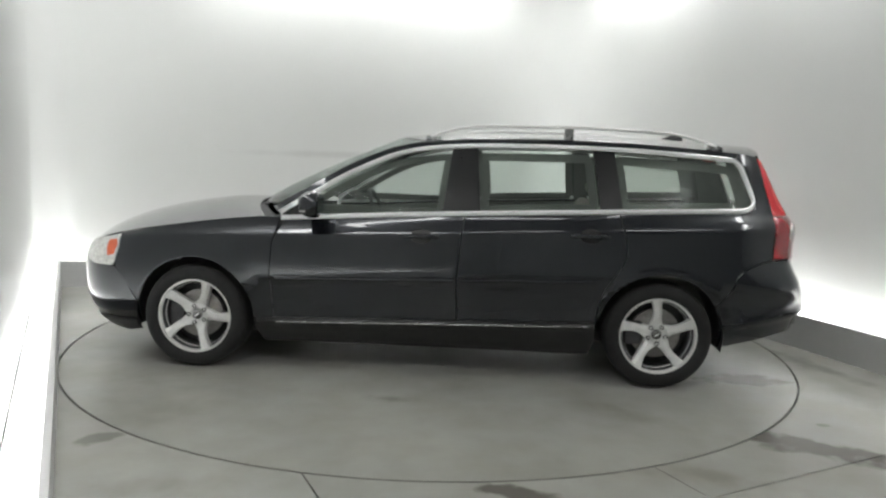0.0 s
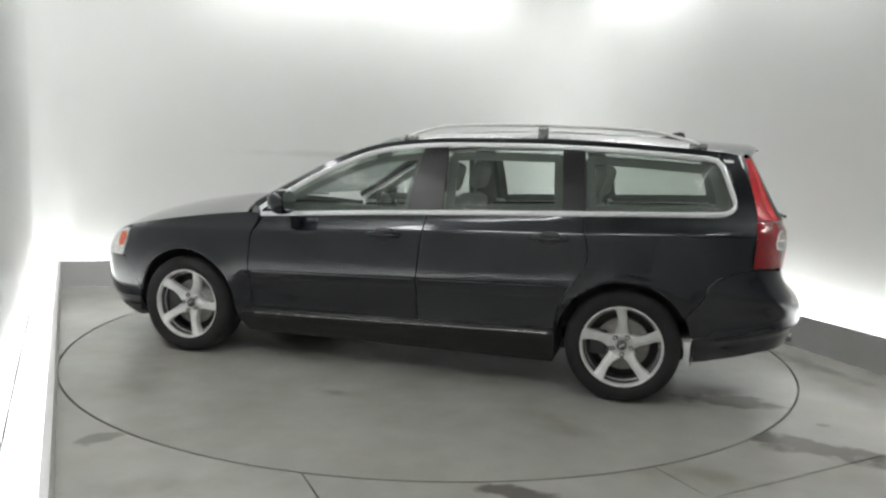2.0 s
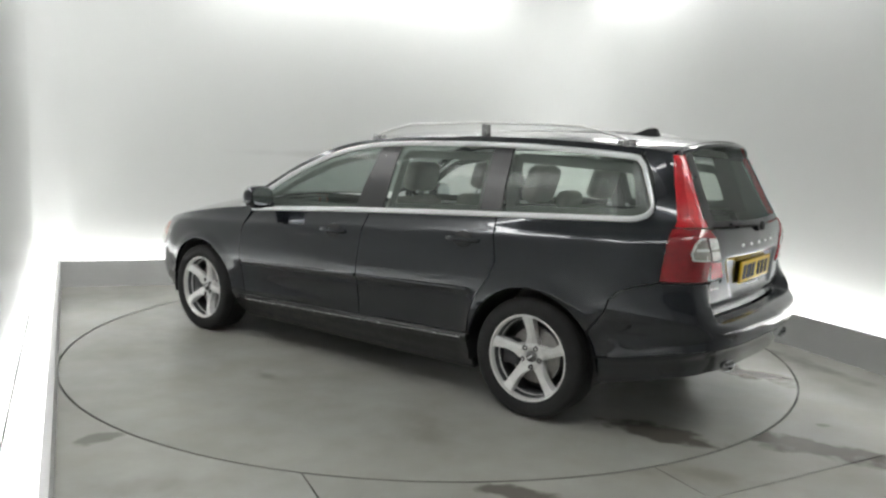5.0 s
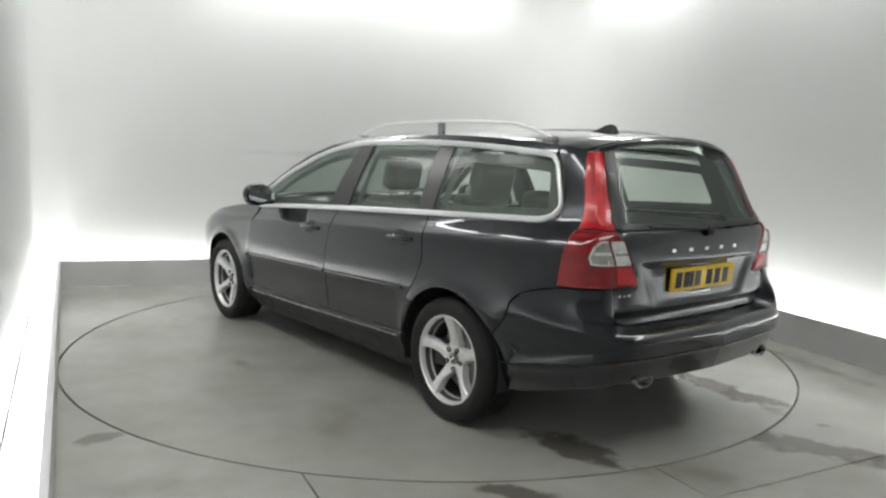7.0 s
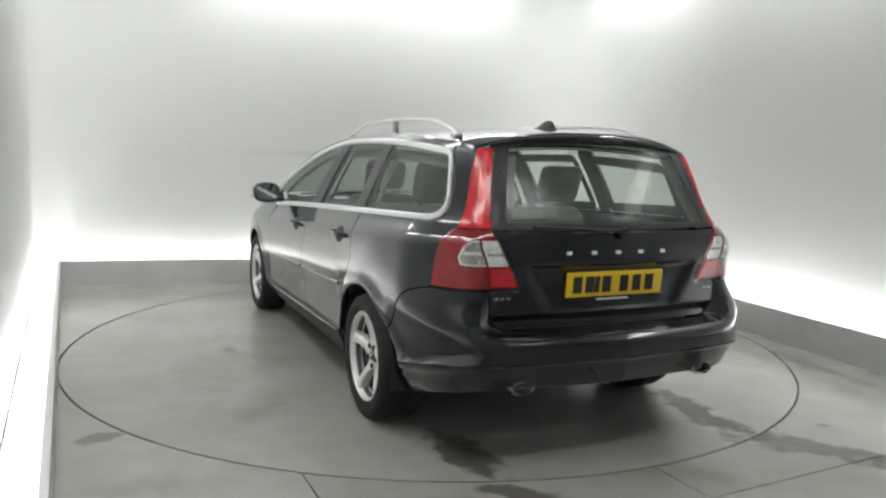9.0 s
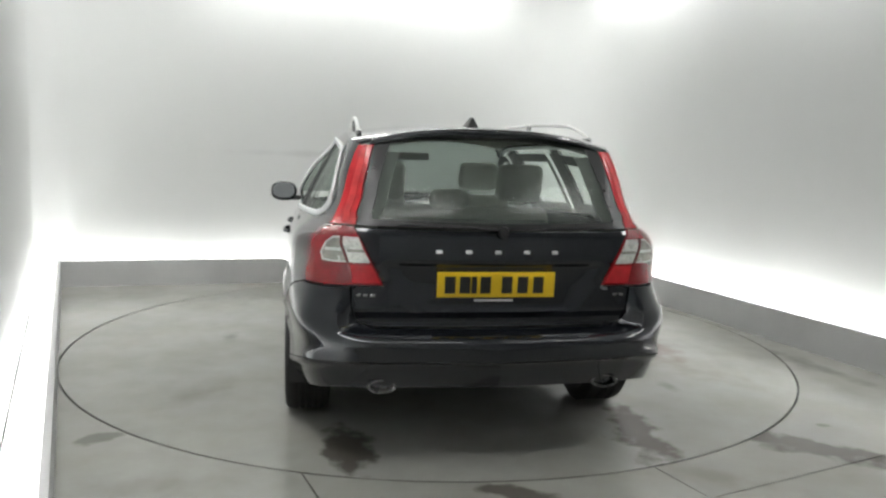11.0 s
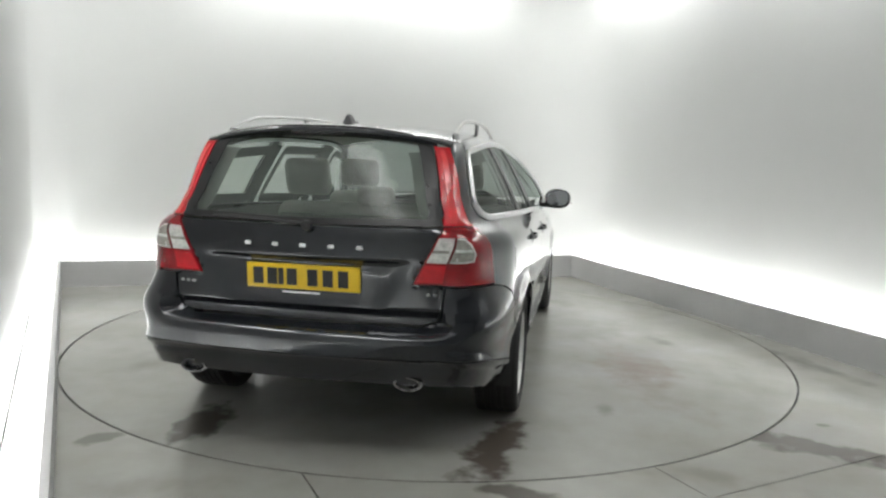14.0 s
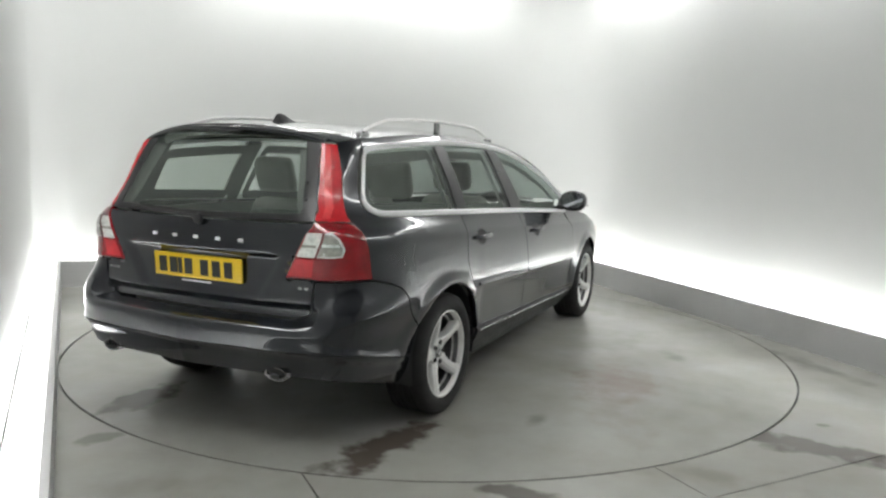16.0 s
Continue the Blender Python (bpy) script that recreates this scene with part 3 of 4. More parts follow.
def panel(poly, lift=0.0, flange=0.018, gap=0.0012, ds=0.04, dz=0.012, full=False):
    """A body panel cut out of the skin by an outline in (s, z); full: it crosses the car's middle and is closed by its mirror image."""
    poly = dense(shrink(dense(poly, 0.06), gap), 0.05)
    bm = bmesh.new()
    cache = {}

    def vert(p):
        k = (round(p[0], 4), round(p[1], 4))
        if k not in cache:
            c = skin(*p)
            if lift:
                c += normal(*p) * OUTWARD * lift
            if full and (p[0] >= S_END - 0.0035 or p[0] <= 0.0035):
                c.y = 0.0
            cache[k] = bm.verts.new(c)
        return cache[k]

    s0, s1 = min(p[0] for p in poly), max(p[0] for p in poly)
    z0, z1 = min(p[1] for p in poly), max(p[1] for p in poly)
    ns, nz = max(1, int((s1 - s0) / ds)), max(1, int((z1 - z0) / dz))
    for i in range(ns):
        a, b = s0 + (s1 - s0) * i / ns, s0 + (s1 - s0) * (i + 1) / ns
        col = clip(clip(poly, 0, a, False), 0, b, True)
        if len(col) < 3:
            continue
        for j in range(nz):
            c, d = z0 + (z1 - z0) * j / nz, z0 + (z1 - z0) * (j + 1) / nz
            cell = clip(clip(col, 1, c, False), 1, d, True)
            vs = []
            for p in cell:
                v = vert(p)
                if v not in vs:
                    vs.append(v)
            if len(vs) > 2:
                try:
                    bm.faces.new(vs)
                except ValueError:
                    pass
    bmesh.ops.remove_doubles(bm, verts=bm.verts, dist=0.0006)
    bmesh.ops.recalc_face_normals(bm, faces=bm.faces)
    tot = sum((f.normal.y + (-f.normal.x if f.calc_center_median().x < -1.9 else 0) + (f.normal.x if f.calc_center_median().x > 2.0 else 0)) * f.calc_area() for f in bm.faces)
    if tot < 0:
        bmesh.ops.reverse_faces(bm, faces=bm.faces)
    if flange:
        edges = [e for e in bm.edges if e.is_boundary and not (full and all(abs(v.co.y) < 0.002 for v in e.verts))]
        for v in bm.verts:
            v.normal_update()
        r = bmesh.ops.extrude_edge_only(bm, edges=edges)
        nv = [g for g in r["geom"] if isinstance(g, bmesh.types.BMVert)]
        for v in nv:
            c = v.co
            inward = Vector((0.0, -1.0, 0.0)) if abs(c.x) < 1.95 or abs(c.y) > 0.8 else Vector((-0.8 if c.x > 0 else 0.8, -0.4 if c.y > 0.1 else 0.0, 0.0))
            v.co = c + inward.normalized() * flange
    if full:
        g = bmesh.ops.duplicate(bm, geom=list(bm.verts) + list(bm.edges) + list(bm.faces))["geom"]
        for v in g:
            if isinstance(v, bmesh.types.BMVert):
                v.co.y = -v.co.y
        bmesh.ops.reverse_faces(bm, faces=[f for f in g if isinstance(f, bmesh.types.BMFace)])
        bmesh.ops.remove_doubles(bm, verts=bm.verts, dist=0.0015)
    return bm


def put(name, bm, material, parent, label="", flip=False, smooth=True):
    """Link without turning the normals, optionally as the mirror image on the car's right."""
    if flip:
        for v in bm.verts:
            v.co.y = -v.co.y
        bmesh.ops.reverse_faces(bm, faces=bm.faces)
    me = bpy.data.meshes.new(name)
    bm.to_mesh(me)
    bm.free()
    for p in me.polygons:
        p.use_smooth = smooth
    me.set_sharp_from_angle(angle=radians(40))
    me.materials.append(material)
    ob = new(name, me)
    ob.parent = parent
    if label:
        tagged(ob, label)
    return ob


def arch(cx, r, a0, a1, n=18):
    return [(cx + r * math.cos(radians(a0 + (a1 - a0) * k / n)), WHEEL_Z + r * math.sin(radians(a0 + (a1 - a0) * k / n))) for k in range(n + 1)]


# window line: upper edge of the glass opening
LINE = table_of([(0.93, 0.955), (0.86, 1.00), (0.70, 1.092), (0.56, 1.181), (0.42, 1.257), (0.21, 1.348), (0.04, 1.388), (-0.20, 1.412), (-0.47, 1.42), (-0.81, 1.422), (-1.15, 1.416), (-1.48, 1.400), (-1.78, 1.378), (-2.2, 1.345)])


def gutter(x):
    return LINE(x) + 0.042 + 0.012 * step(-0.1, 0.5, x)


def line_pts(x0, x1, f, n=16):
    return [(x0 + (x1 - x0) * k / n, f(x0 + (x1 - x0) * k / n)) for k in range(n + 1)]


AR = 0.372
FENDER = table_of([(0.9, 0.955), (1.2, 0.925), (1.5, 0.885), (1.8, 0.835), (2.0, 0.79), (2.15, 0.745), (2.28, 0.70)])
fender_poly = X(*([(0.918, 0.332), (0.938, 0.60), (0.928, 0.80), (0.890, 0.948)] + line_pts(0.98, 1.90, FENDER, 10) + [(1.90, 0.72), (1.93, 0.62), (1.86, 0.50)] + [(1.775, 0.40)] + arch(WHEEL_X, AR, 12, 186, 22)[0:]))
door_f = X(*([(-0.205, 0.362), (-0.195, 0.60), (-0.215, 0.85), (-0.232, belt(-0.23) - 0.012)] + line_pts(-0.15, 0.86, lambda x: belt(x) - 0.012, 10) + [(0.925, 0.80), (0.935, 0.60), (0.915, 0.332)]))
door_r = X(*([(-0.210, 0.362), (-0.200, 0.60), (-0.220, 0.85), (-0.237, belt(-0.24) - 0.012)] + line_pts(-0.30, -1.15, lambda x: belt(x) - 0.012, 8) + [(-1.185, 0.90), (-1.20, 0.80), (-1.165, 0.715), (-1.085, 0.60), (-1.045, 0.50), (-1.03, 0.387)]))
sill_poly = X(*([(1.035, 0.327), (-1.03, 0.383), (-1.035, 0.27), (-1.02, 0.185), (1.0, 0.15), (1.035, 0.25)]))
quarter = X(*([(-1.05, 0.50), (-1.089, 0.60), (-1.169, 0.712), (-1.205, 0.80), (-1.19, 0.90), (-1.158, belt(-1.16) - 0.012)] + line_pts(-1.25, -1.90, lambda x: belt(x) - 0.012, 8)
                + [(-1.955, 1.085), (-1.975, 1.12), (-1.965, 1.19), (-1.928, 1.30), (-1.875, 1.378)] + [(-1.86, gutter(-1.86))] + [(-1.99, gutter(-1.99) - 0.012)]
                + [(-1.998, 1.386), (-2.032, 1.25), (-2.057, 1.16), (-2.077, 1.08), (-2.085, 1.04), (-2.080, 1.0), (-2.068, 0.92), (-2.062, 0.86), (-2.060, 0.79)] + [(-1.96, 0.766), (-1.889, 0.735), (-1.844, 0.690), (-1.819, 0.618)] + arch(-WHEEL_X, AR, 150, 10, 26)))
roof_side = X(*(line_pts(0.90, -1.86, LINE, 28) + line_pts(-1.86, 0.93, gutter, 28)))
DOORS = {}
for flip in (False, True):
    put("front_fender", panel(fender_poly), PAINT, car, "", flip)
    fd = put("front_door", panel(door_f), PAINT, car, "", flip)
    rd = put("rear_door", panel(door_r), PAINT, car, "", flip)
    DOORS[flip] = (fd, rd)
    # the sill is body-coloured; black plastic puts its shade into the colour
    put("sill", panel(sill_poly, lift=0.001), BLACK, car, "body-coloured sill blackened for its shade, with a bright upper edge", flip)
    put("rear_quarter", panel(quarter), PAINT, car, "", flip)
    put("roof_side", panel(roof_side, gap=0.0), PAINT, car, "", flip)
    # windows, pillar trims and chrome
    low = lambda x: belt(x) + 0.012
    top = lambda x: LINE(x) - 0.016
    glass_f = X(*(line_pts(-0.10, 0.75, low, 8) + line_pts(0.75, -0.14, top, 16)))
    glass_r = X(*(line_pts(-1.04, -0.33, low, 6) + line_pts(-0.30, -1.00, top, 8)))
    glass_q = X(*(line_pts(-1.86, -1.17, low, 6) + line_pts(-1.13, -1.77, top, 8) + [(-1.83, 1.348), (-1.872, 1.30), (-1.905, 1.22), (-1.935, 1.13), (-1.932, 1.10), (-1.905, 1.085)]))
    pil_b = X((-0.10, low(-0.10)), (-0.33, low(-0.33)), (-0.30, top(-0.30)), (-0.14, top(-0.14)))
    pil_c = X((-1.04, low(-1.04)), (-1.17, low(-1.17)), (-1.13, top(-1.13)), (-1.00, top(-1.00)))
    pil_a = X((0.75, low(0.75)), (0.87, low(0.87)), (0.80, top(0.80)), (0.75, top(0.75)))
    put("front_window", panel(glass_f, lift=-0.006, flange=0, gap=0.001, dz=0.05), GLASS, fd, "clear side glass", flip)
    put("rear_window", panel(glass_r, lift=-0.006, flange=0, gap=0.001, dz=0.05), GLASS, rd, "clear side glass", flip)
    put("quarter_window", panel(glass_q, lift=-0.006, flange=0, gap=0.001, dz=0.05), REARGLASS, car, "dark tinted quarter glass", flip)
    put("pillar_trim", panel(pil_b, lift=-0.003), GLOSS, car, "gloss black pillar trim", flip)
    put("pillar_trim", panel(pil_c, lift=-0.003), GLOSS, car, "gloss black pillar trim", flip)
    put("mirror_triangle", panel(pil_a, lift=-0.002), BLACK, fd, "black plastic mirror mount", flip)
    ring = X(*(line_pts(0.885, -1.80, lambda x: LINE(x) - 0.006, 40) + [(-1.850, 1.362), (-1.885, 1.325), (-1.915, 1.25), (-1.948, 1.165), (-1.958, 1.135), (-1.956, 1.110), (-1.940, 1.088), (-1.912, 1.075)] + line_pts(-1.87, 0.88, lambda x: belt(x), 30)))
    loop = [skin(s, z) + normal(s, z) * OUTWARD * 0.004 for s, z in ring]
    put("chrome_window_surround", tube(loop, 0.010, closed=True, seg=8, squash=(0.010, 0.0150)), CHROME, car, "bright chrome trim round the side windows", flip)
    # slim beads added so the door crease catches a bright line
    for door, m0, m1 in ((fd, 0.905, -0.185), (rd, -0.225, -1.035)):
        mould = [skin(s_at(x, 0.604 - 0.03 * x), 0.604 - 0.03 * x) + Vector((0, 0.001, 0)) for x in np.linspace(m0, m1, 16)]
        put("side_moulding", tube(mould, 0.008, seg=8, squash=(0.006, 0.011)), PAINT, door, "slim painted moulding added to catch a highlight", flip)
    strip_pts = [skin(s_at(x, 0.331 - 0.03 * x), 0.331 - 0.03 * x) + Vector((0, 0.002, 0)) for x in np.linspace(0.90, -1.0, 24)]
    put("sill_strip", tube(strip_pts, 0.006, seg=6, squash=(0.004, 0.005)), DARKCHROME, car, "thin bright sill strip", flip)


# roof, bonnet, windscreen: arched sheets between the two sides
def sheet(rows, n=14, p=2.3, thick=0.012):
    """rows: (edge point on the left, height of the middle, x of the middle)."""
    bm = bmesh.new()
    grid = []
    for e, zc, xc in rows:
        line = []
        for k in range(-n, n + 1):
            u = math.sin(math.pi / 2 * k / n)
            a = 1 - abs(u) ** p
            line.append(bm.verts.new((e.x + (xc - e.x) * (1 - u * u), e.y * u, e.z + (zc - e.z) * a)))
        grid.append(line)
    for r0, r1 in zip(grid, grid[1:]):
        for k in range(2 * n):
            bm.faces.new((r0[k], r0[k + 1], r1[k + 1], r1[k]))
    bmesh.ops.recalc_face_normals(bm, faces=bm.faces)
    if sum(f.normal.z for f in bm.faces) < 0:
        bmesh.ops.reverse_faces(bm, faces=bm.faces)
    if thick:
        edges = [e for e in bm.edges if e.is_boundary]
        r = bmesh.ops.extrude_edge_only(bm, edges=edges)
        for v in r["geom"]:
            if isinstance(v, bmesh.types.BMVert):
                v.co.z -= thick
    return bm


CROWN = table_of([(0.30, 1.455), (0.1, 1.488), (-0.1, 1.503), (-0.4, 1.512), (-0.8, 1.515), (-1.3, 1.507), (-1.7, 1.492), (-2.10, 1.466)])


def on_side(x, z):
    return skin(s_at(x, z), z)


rows = []
for x in np.linspace(0.02, -1.99, 30):
    e = on_side(x, gutter(x) if x > -1.9 else gutter(x) - 0.01 * step(-1.9, -1.99, x))
    xc = x + 0.22 * step(-0.6, 0.02, x) - 0.085 * step(-1.5, -1.99, x)
    rows.append((e, CROWN(xc), xc))
put("roof", sheet(rows, p=2.6), PAINT, car, "dark grey roof reflecting the ceiling lights")
rows = []
for t in np.linspace(0, 1, 16):
    x = 0.90 + (0.03 - 0.90) * t
    e = on_side(x, gutter(x) - 0.004)
    xc = 1.16 + (0.245 - 1.16) * t
    zc = 1.022 + (CROWN(0.245) - 1.022) * (t ** 0.86)
    rows.append((e, zc - 0.004, xc))
put("windscreen", sheet(rows, p=2.4, thick=0.0), SCREEN, car, "raked clear windscreen")
BON = table_of([(0.95, 1.02), (1.15, 1.015), (1.35, 1.022), (1.65, 0.988), (2.0, 0.912), (2.2, 0.832), (2.30, 0.755), (2.345, 0.70)])
rows = []
for t in np.linspace(0, 1, 24):
    x = 0.985 + (2.14 - 0.985) * t
    e = on_side(x, FENDER(x)) + Vector((0, -0.002, 0.002))
    xc = 1.20 + (2.335 - 1.20) * t
    rows.append((e, BON(xc), xc))
put("bonnet", sheet(rows, p=1.5), PAINT, car, "long dark grey bonnet")
cowl = [on_side(0.90, 0.95), on_side(0.975, 0.955)]
rows = [(cowl[0] + Vector((0, -0.02, -0.012)), 0.995, 1.17), (cowl[1] + Vector((0, -0.03, -0.03)), 0.985, 1.215)]
put("cowl", sheet(rows, p=2.4), BLACK, car, "black plastic windscreen cowl")
for k, (y0, y1) in enumerate(((0.62, 0.02), (0.02, -0.52))):
    put("wiper", tube([(1.13 - 0.22 * y * y, y, 1.022 - 0.05 * y * y) for y in np.linspace(y0, y1, 8)], 0.008, seg=6), BLACK, car, "black windscreen wiper")

# nose
front_bumper = [(0.0, 0.20), (0.0, 0.66)] + [(s_nose(y, 0.66), 0.66) for y in (0.3, 0.6)] + X((1.925, 0.60), (1.85, 0.49), (1.775, 0.38), (1.77, 0.26)) + X((1.85, 0.18)) + [(s_nose(0.5, 0.16), 0.16)]
put("front_bumper", panel(front_bumper, full=True), PAINT, car, "dark grey front bumper with black lower lip")
lip = [(0.0, 0.155), (0.0, 0.26)] + [(s_nose(0.6, 0.26), 0.26)] + X((1.80, 0.27), (1.80, 0.20)) + [(s_nose(0.6, 0.15), 0.15)]
put("bumper_lip", panel(lip, lift=0.008, full=True), BLACK, car, "black plastic bumper lip")
for flip in (False, True):
    lamp = [(s_nose(0.50, 0.67), 0.67), (s_nose(0.50, 0.735), 0.735), (s_nose(0.66, 0.755), 0.755)] + X((2.05, 0.772), (1.945, 0.788), (1.905, 0.790), (1.903, 0.725), (1.928, 0.64), (1.95, 0.608), (2.08, 0.605)) + [(s_nose(0.66, 0.635), 0.635)]
    hl = put("headlight", panel(lamp, lift=0.003), CLEARLENS, car, "clear headlight with chrome inside", flip)
    put("indicator", panel(X((1.985, 0.760), (1.925, 0.768), (1.912, 0.735), (1.935, 0.675), (1.985, 0.665)), lift=0.006), AMBER, hl, "orange side indicator", flip)
grille = [(0.0, 0.45), (0.0, 0.69)] + [(s_nose(0.36, 0.68), 0.68), (s_nose(0.30, 0.47), 0.47)]
put("grille", panel(grille, lift=0.006, full=True), BLACK, car, "black radiator grille")

# tail
gate = R((0.0, 0.618), (0.53, 0.618), (0.585, 0.635), (0.612, 0.70), (0.62, 0.79), (0.483, 0.79), (0.531, 0.89), (0.571, 0.975), (0.586, 1.0), (0.602, 1.035), (0.0, 1.03))
gate[0], gate[-1] = (S_END, 0.618), (S_END, 1.03)
tg = put("tailgate", panel(gate, full=True, dz=0.009, ds=0.02), PAINT, car, "dark grey tailgate with recessed plate panel")
rw = R((0.0, 1.035), (0.602, 1.045), (0.597, 1.10), (0.563, 1.216), (0.541, 1.30), (0.517, 1.384), (0.49, 1.405), (0.0, 1.43))
rw[0], rw[-1] = (S_END, 1.035), (S_END, 1.43)
put("rear_screen", panel(rw, full=True, flange=0, gap=0.001, dz=0.04, lift=0.002), REARGLASS, tg, "dark tinted rear screen")
low_band = R((0.0, 1.034), (0.60, 1.044), (0.59, 1.075), (0.0, 1.062))
low_band[0], low_band[-1] = (S_END, 1.034), (S_END, 1.062)
put("glass_edge", panel(low_band, full=True, flange=0.004, lift=0.004), GLOSS, tg, "gloss black lower edge of the rear screen")
for flip in (False, True):
    bside = R((0.600, 1.05), (0.596, 1.10), (0.562, 1.216), (0.540, 1.30), (0.515, 1.384), (0.445, 1.395), (0.478, 1.30), (0.505, 1.216), (0.538, 1.10), (0.535, 1.05))
    put("glass_edge", panel(bside, flange=0.004, lift=0.004), GLOSS, tg, "gloss black side edge of the rear screen", flip)
    up = R((0.606, 1.045), (0.602, 1.09), (0.567, 1.216), (0.545, 1.30), (0.521, 1.384)) + X((-2.000, 1.382), (-2.034, 1.25), (-2.059, 1.16), (-2.079, 1.08), (-2.087, 1.042))
    tl = put("tail_light", panel(up, lift=0.004, dz=0.015), REDLENS, car, "tall red tail light wrapping the rear corner", flip)
    put("inner_strip", panel(R((0.628, 1.055), (0.622, 1.10), (0.587, 1.216), (0.566, 1.30), (0.545, 1.37), (0.562, 1.37), (0.588, 1.30), (0.612, 1.216), (0.648, 1.10), (0.655, 1.055)), lift=0.0065, gap=0.0, dz=0.03), PALELENS, tl, "paler red inner strip of the light", flip)
    lowp = R((0.607, 1.040), (0.590, 1.0), (0.575, 0.975), (0.535, 0.89), (0.487, 0.795)) + X((-2.062, 0.795), (-2.064, 0.86), (-2.070, 0.92), (-2.082, 1.0), (-2.087, 1.036))
    put("lower_lens", panel(lowp, lift=0.007, dz=0.015), DEEPRED, tl, "deep red lower lens", flip)
    clearp = R((0.593, 0.998), (0.583, 0.975), (0.544, 0.893), (0.70, 0.893), (0.735, 0.898), (0.742, 0.93), (0.722, 0.975), (0.69, 0.998))
    put("reversing_lens", panel(clearp, lift=0.011, dz=0.015), CLEARLENS, tl, "clear reversing and indicator lens", flip)
    put("indicator_lens", panel(R((0.662, 0.992), (0.640, 0.900), (0.70, 0.900), (0.730, 0.905), (0.735, 0.93), (0.716, 0.97), (0.69, 0.990)), lift=0.013, dz=0.015), SMOKELENS, tl, "clear indicator lens over a grey reflector", flip)
    put("lens_rib", panel(R((0.664, 0.999), (0.640, 0.893), (0.630, 0.893), (0.654, 0.999)), lift=0.014, gap=0.0), RIBRED, tl, "dark rib across the clear lens", flip)
    put("reflector_band", panel(R((0.573, 0.948), (0.567, 0.936), (0.636, 0.936), (0.639, 0.948)), lift=0.0135, gap=0.0), SMOKELENS, tl, "grey step in the reflector", flip)
    put("reflector_band", panel(R((0.664, 0.952), (0.660, 0.940), (0.725, 0.940), (0.721, 0.952)), lift=0.0155, gap=0.0), CLEARLENS, tl, "bright step in the reflector", flip)
    put("lower_strip", panel(R((0.540, 0.884), (0.500, 0.806), (0.615, 0.806), (0.628, 0.884)), lift=0.0105, gap=0.0), REDLENS, tl, "brighter red reflector in the lower lens", flip)
rb = [(S_END, 0.494), (S_END, 0.612)] + R((0.535, 0.612), (0.592, 0.630), (0.620, 0.70), (0.628, 0.785)) + X((-2.056, 0.785), (-1.962, 0.761), (-1.892, 0.730), (-1.848, 0.686), (-1.823, 0.616), *arch(-WHEEL_X, AR, 151, 168, 6), (-1.90, 0.414), (-2.05, 0.445), (-2.15, 0.47)) + R((0.74, 0.486), (0.6, 0.494), (0.3, 0.494))
bumper = put("rear_bumper", panel(rb, full=True, dz=0.012, gap=0.0012), PAINT, car, "dark grey rear bumper with a ridge")
val = [(S_END, 0.372), (S_END, 0.492)] + R((0.3, 0.492), (0.6, 0.492), (0.74, 0.484)) + X((-2.15, 0.468), (-2.05, 0.443), (-1.90, 0.412), (-1.775, 0.386), (-1.775, 0.25), (-1.85, 0.262), (-2.0, 0.298), (-2.12, 0.335)) + R((0.66, 0.366), (0.40, 0.372))
put("valance", panel(val, full=True, dz=0.012, gap=0.0012), PAINT, bumper, "dark grey lower valance")
for flip in (False, True):
    bm = revolve([(0.030, -0.10), (0.034, -0.08), (0.036, 0.0), (0.034, 0.006), (0.029, 0.004), (0.028, -0.10)], 24)
    for v in bm.verts:
        v.co = Vector((-2.318 - v.co.y, 0.493 + v.co.x * 1.75, 0.380 + v.co.z * 0.85))
    put("exhaust_tip", bm, DARKCHROME, car, "oval dark steel exhaust tip", flip)
# spoiler lip over the rear screen
bm = bmesh.new()
grid = []
for u in np.linspace(-1, 1, 25):
    y = 0.535 * u
    zt = 1.463 - 0.055 * abs(u) ** 2.6
    xb = -2.098 + 0.075 * abs(u) ** 2.2
    grid.append([bm.verts.new(c) for c in ((xb + 0.13, y, zt + 0.012 - 0.012 * abs(u) ** 3), (xb + 0.05, y, zt + 0.008), (xb, y, zt - 0.008), (xb - 0.004, y, zt - 0.022), (xb + 0.03, y * 0.98, zt - 0.035), (xb + 0.10, y * 0.97, zt - 0.045))])
for a, b in zip(grid, grid[1:]):
    for k in range(5):
        bm.faces.new((a[k], a[k + 1], b[k + 1], b[k]))
link("roof_spoiler", bm, PAINT, car, "dark grey spoiler lip above the rear screen")
put("brake_light", box((-2.108, -0.12, 1.428), (-2.085, 0.12, 1.438), 0.002), GLOSS, car, "slim high brake light")
# rear wiper
put("rear_wiper", tube([(-2.265, -0.02, 1.035), (-2.272, 0.15, 1.048), (-2.266, 0.32, 1.055), (-2.250, 0.43, 1.058)], 0.008, seg=6), BLACK, tg, "black rear wiper at rest")
put("wiper_pivot", revolve([(0.0, 0.02), (0.022, 0.016), (0.026, 0.0), (0.0, -0.01)], 16), BLACK, tg).matrix_basis = pose(-2.272, -0.02, 1.03, 0, 0, 90)

# number plate with plain dark bars
plate = put("number_plate", box((-0.006, -0.26, -0.0555), (0.006, 0.26, 0.0555), 0.003), YELLOW, tg, "yellow rear number plate with dark bars")
plate.matrix_basis = pose(-2.262, 0, 0.802, 0, -4, 0)
for y in (0.205, 0.140, 0.100, 0.050, -0.045, -0.115, -0.185):
    w = 0.012 if y == 0.100 else 0.023
    put("plate_bar", box((-0.0085, y - w, -0.037), (-0.0055, y + w, 0.037)), INK, plate)
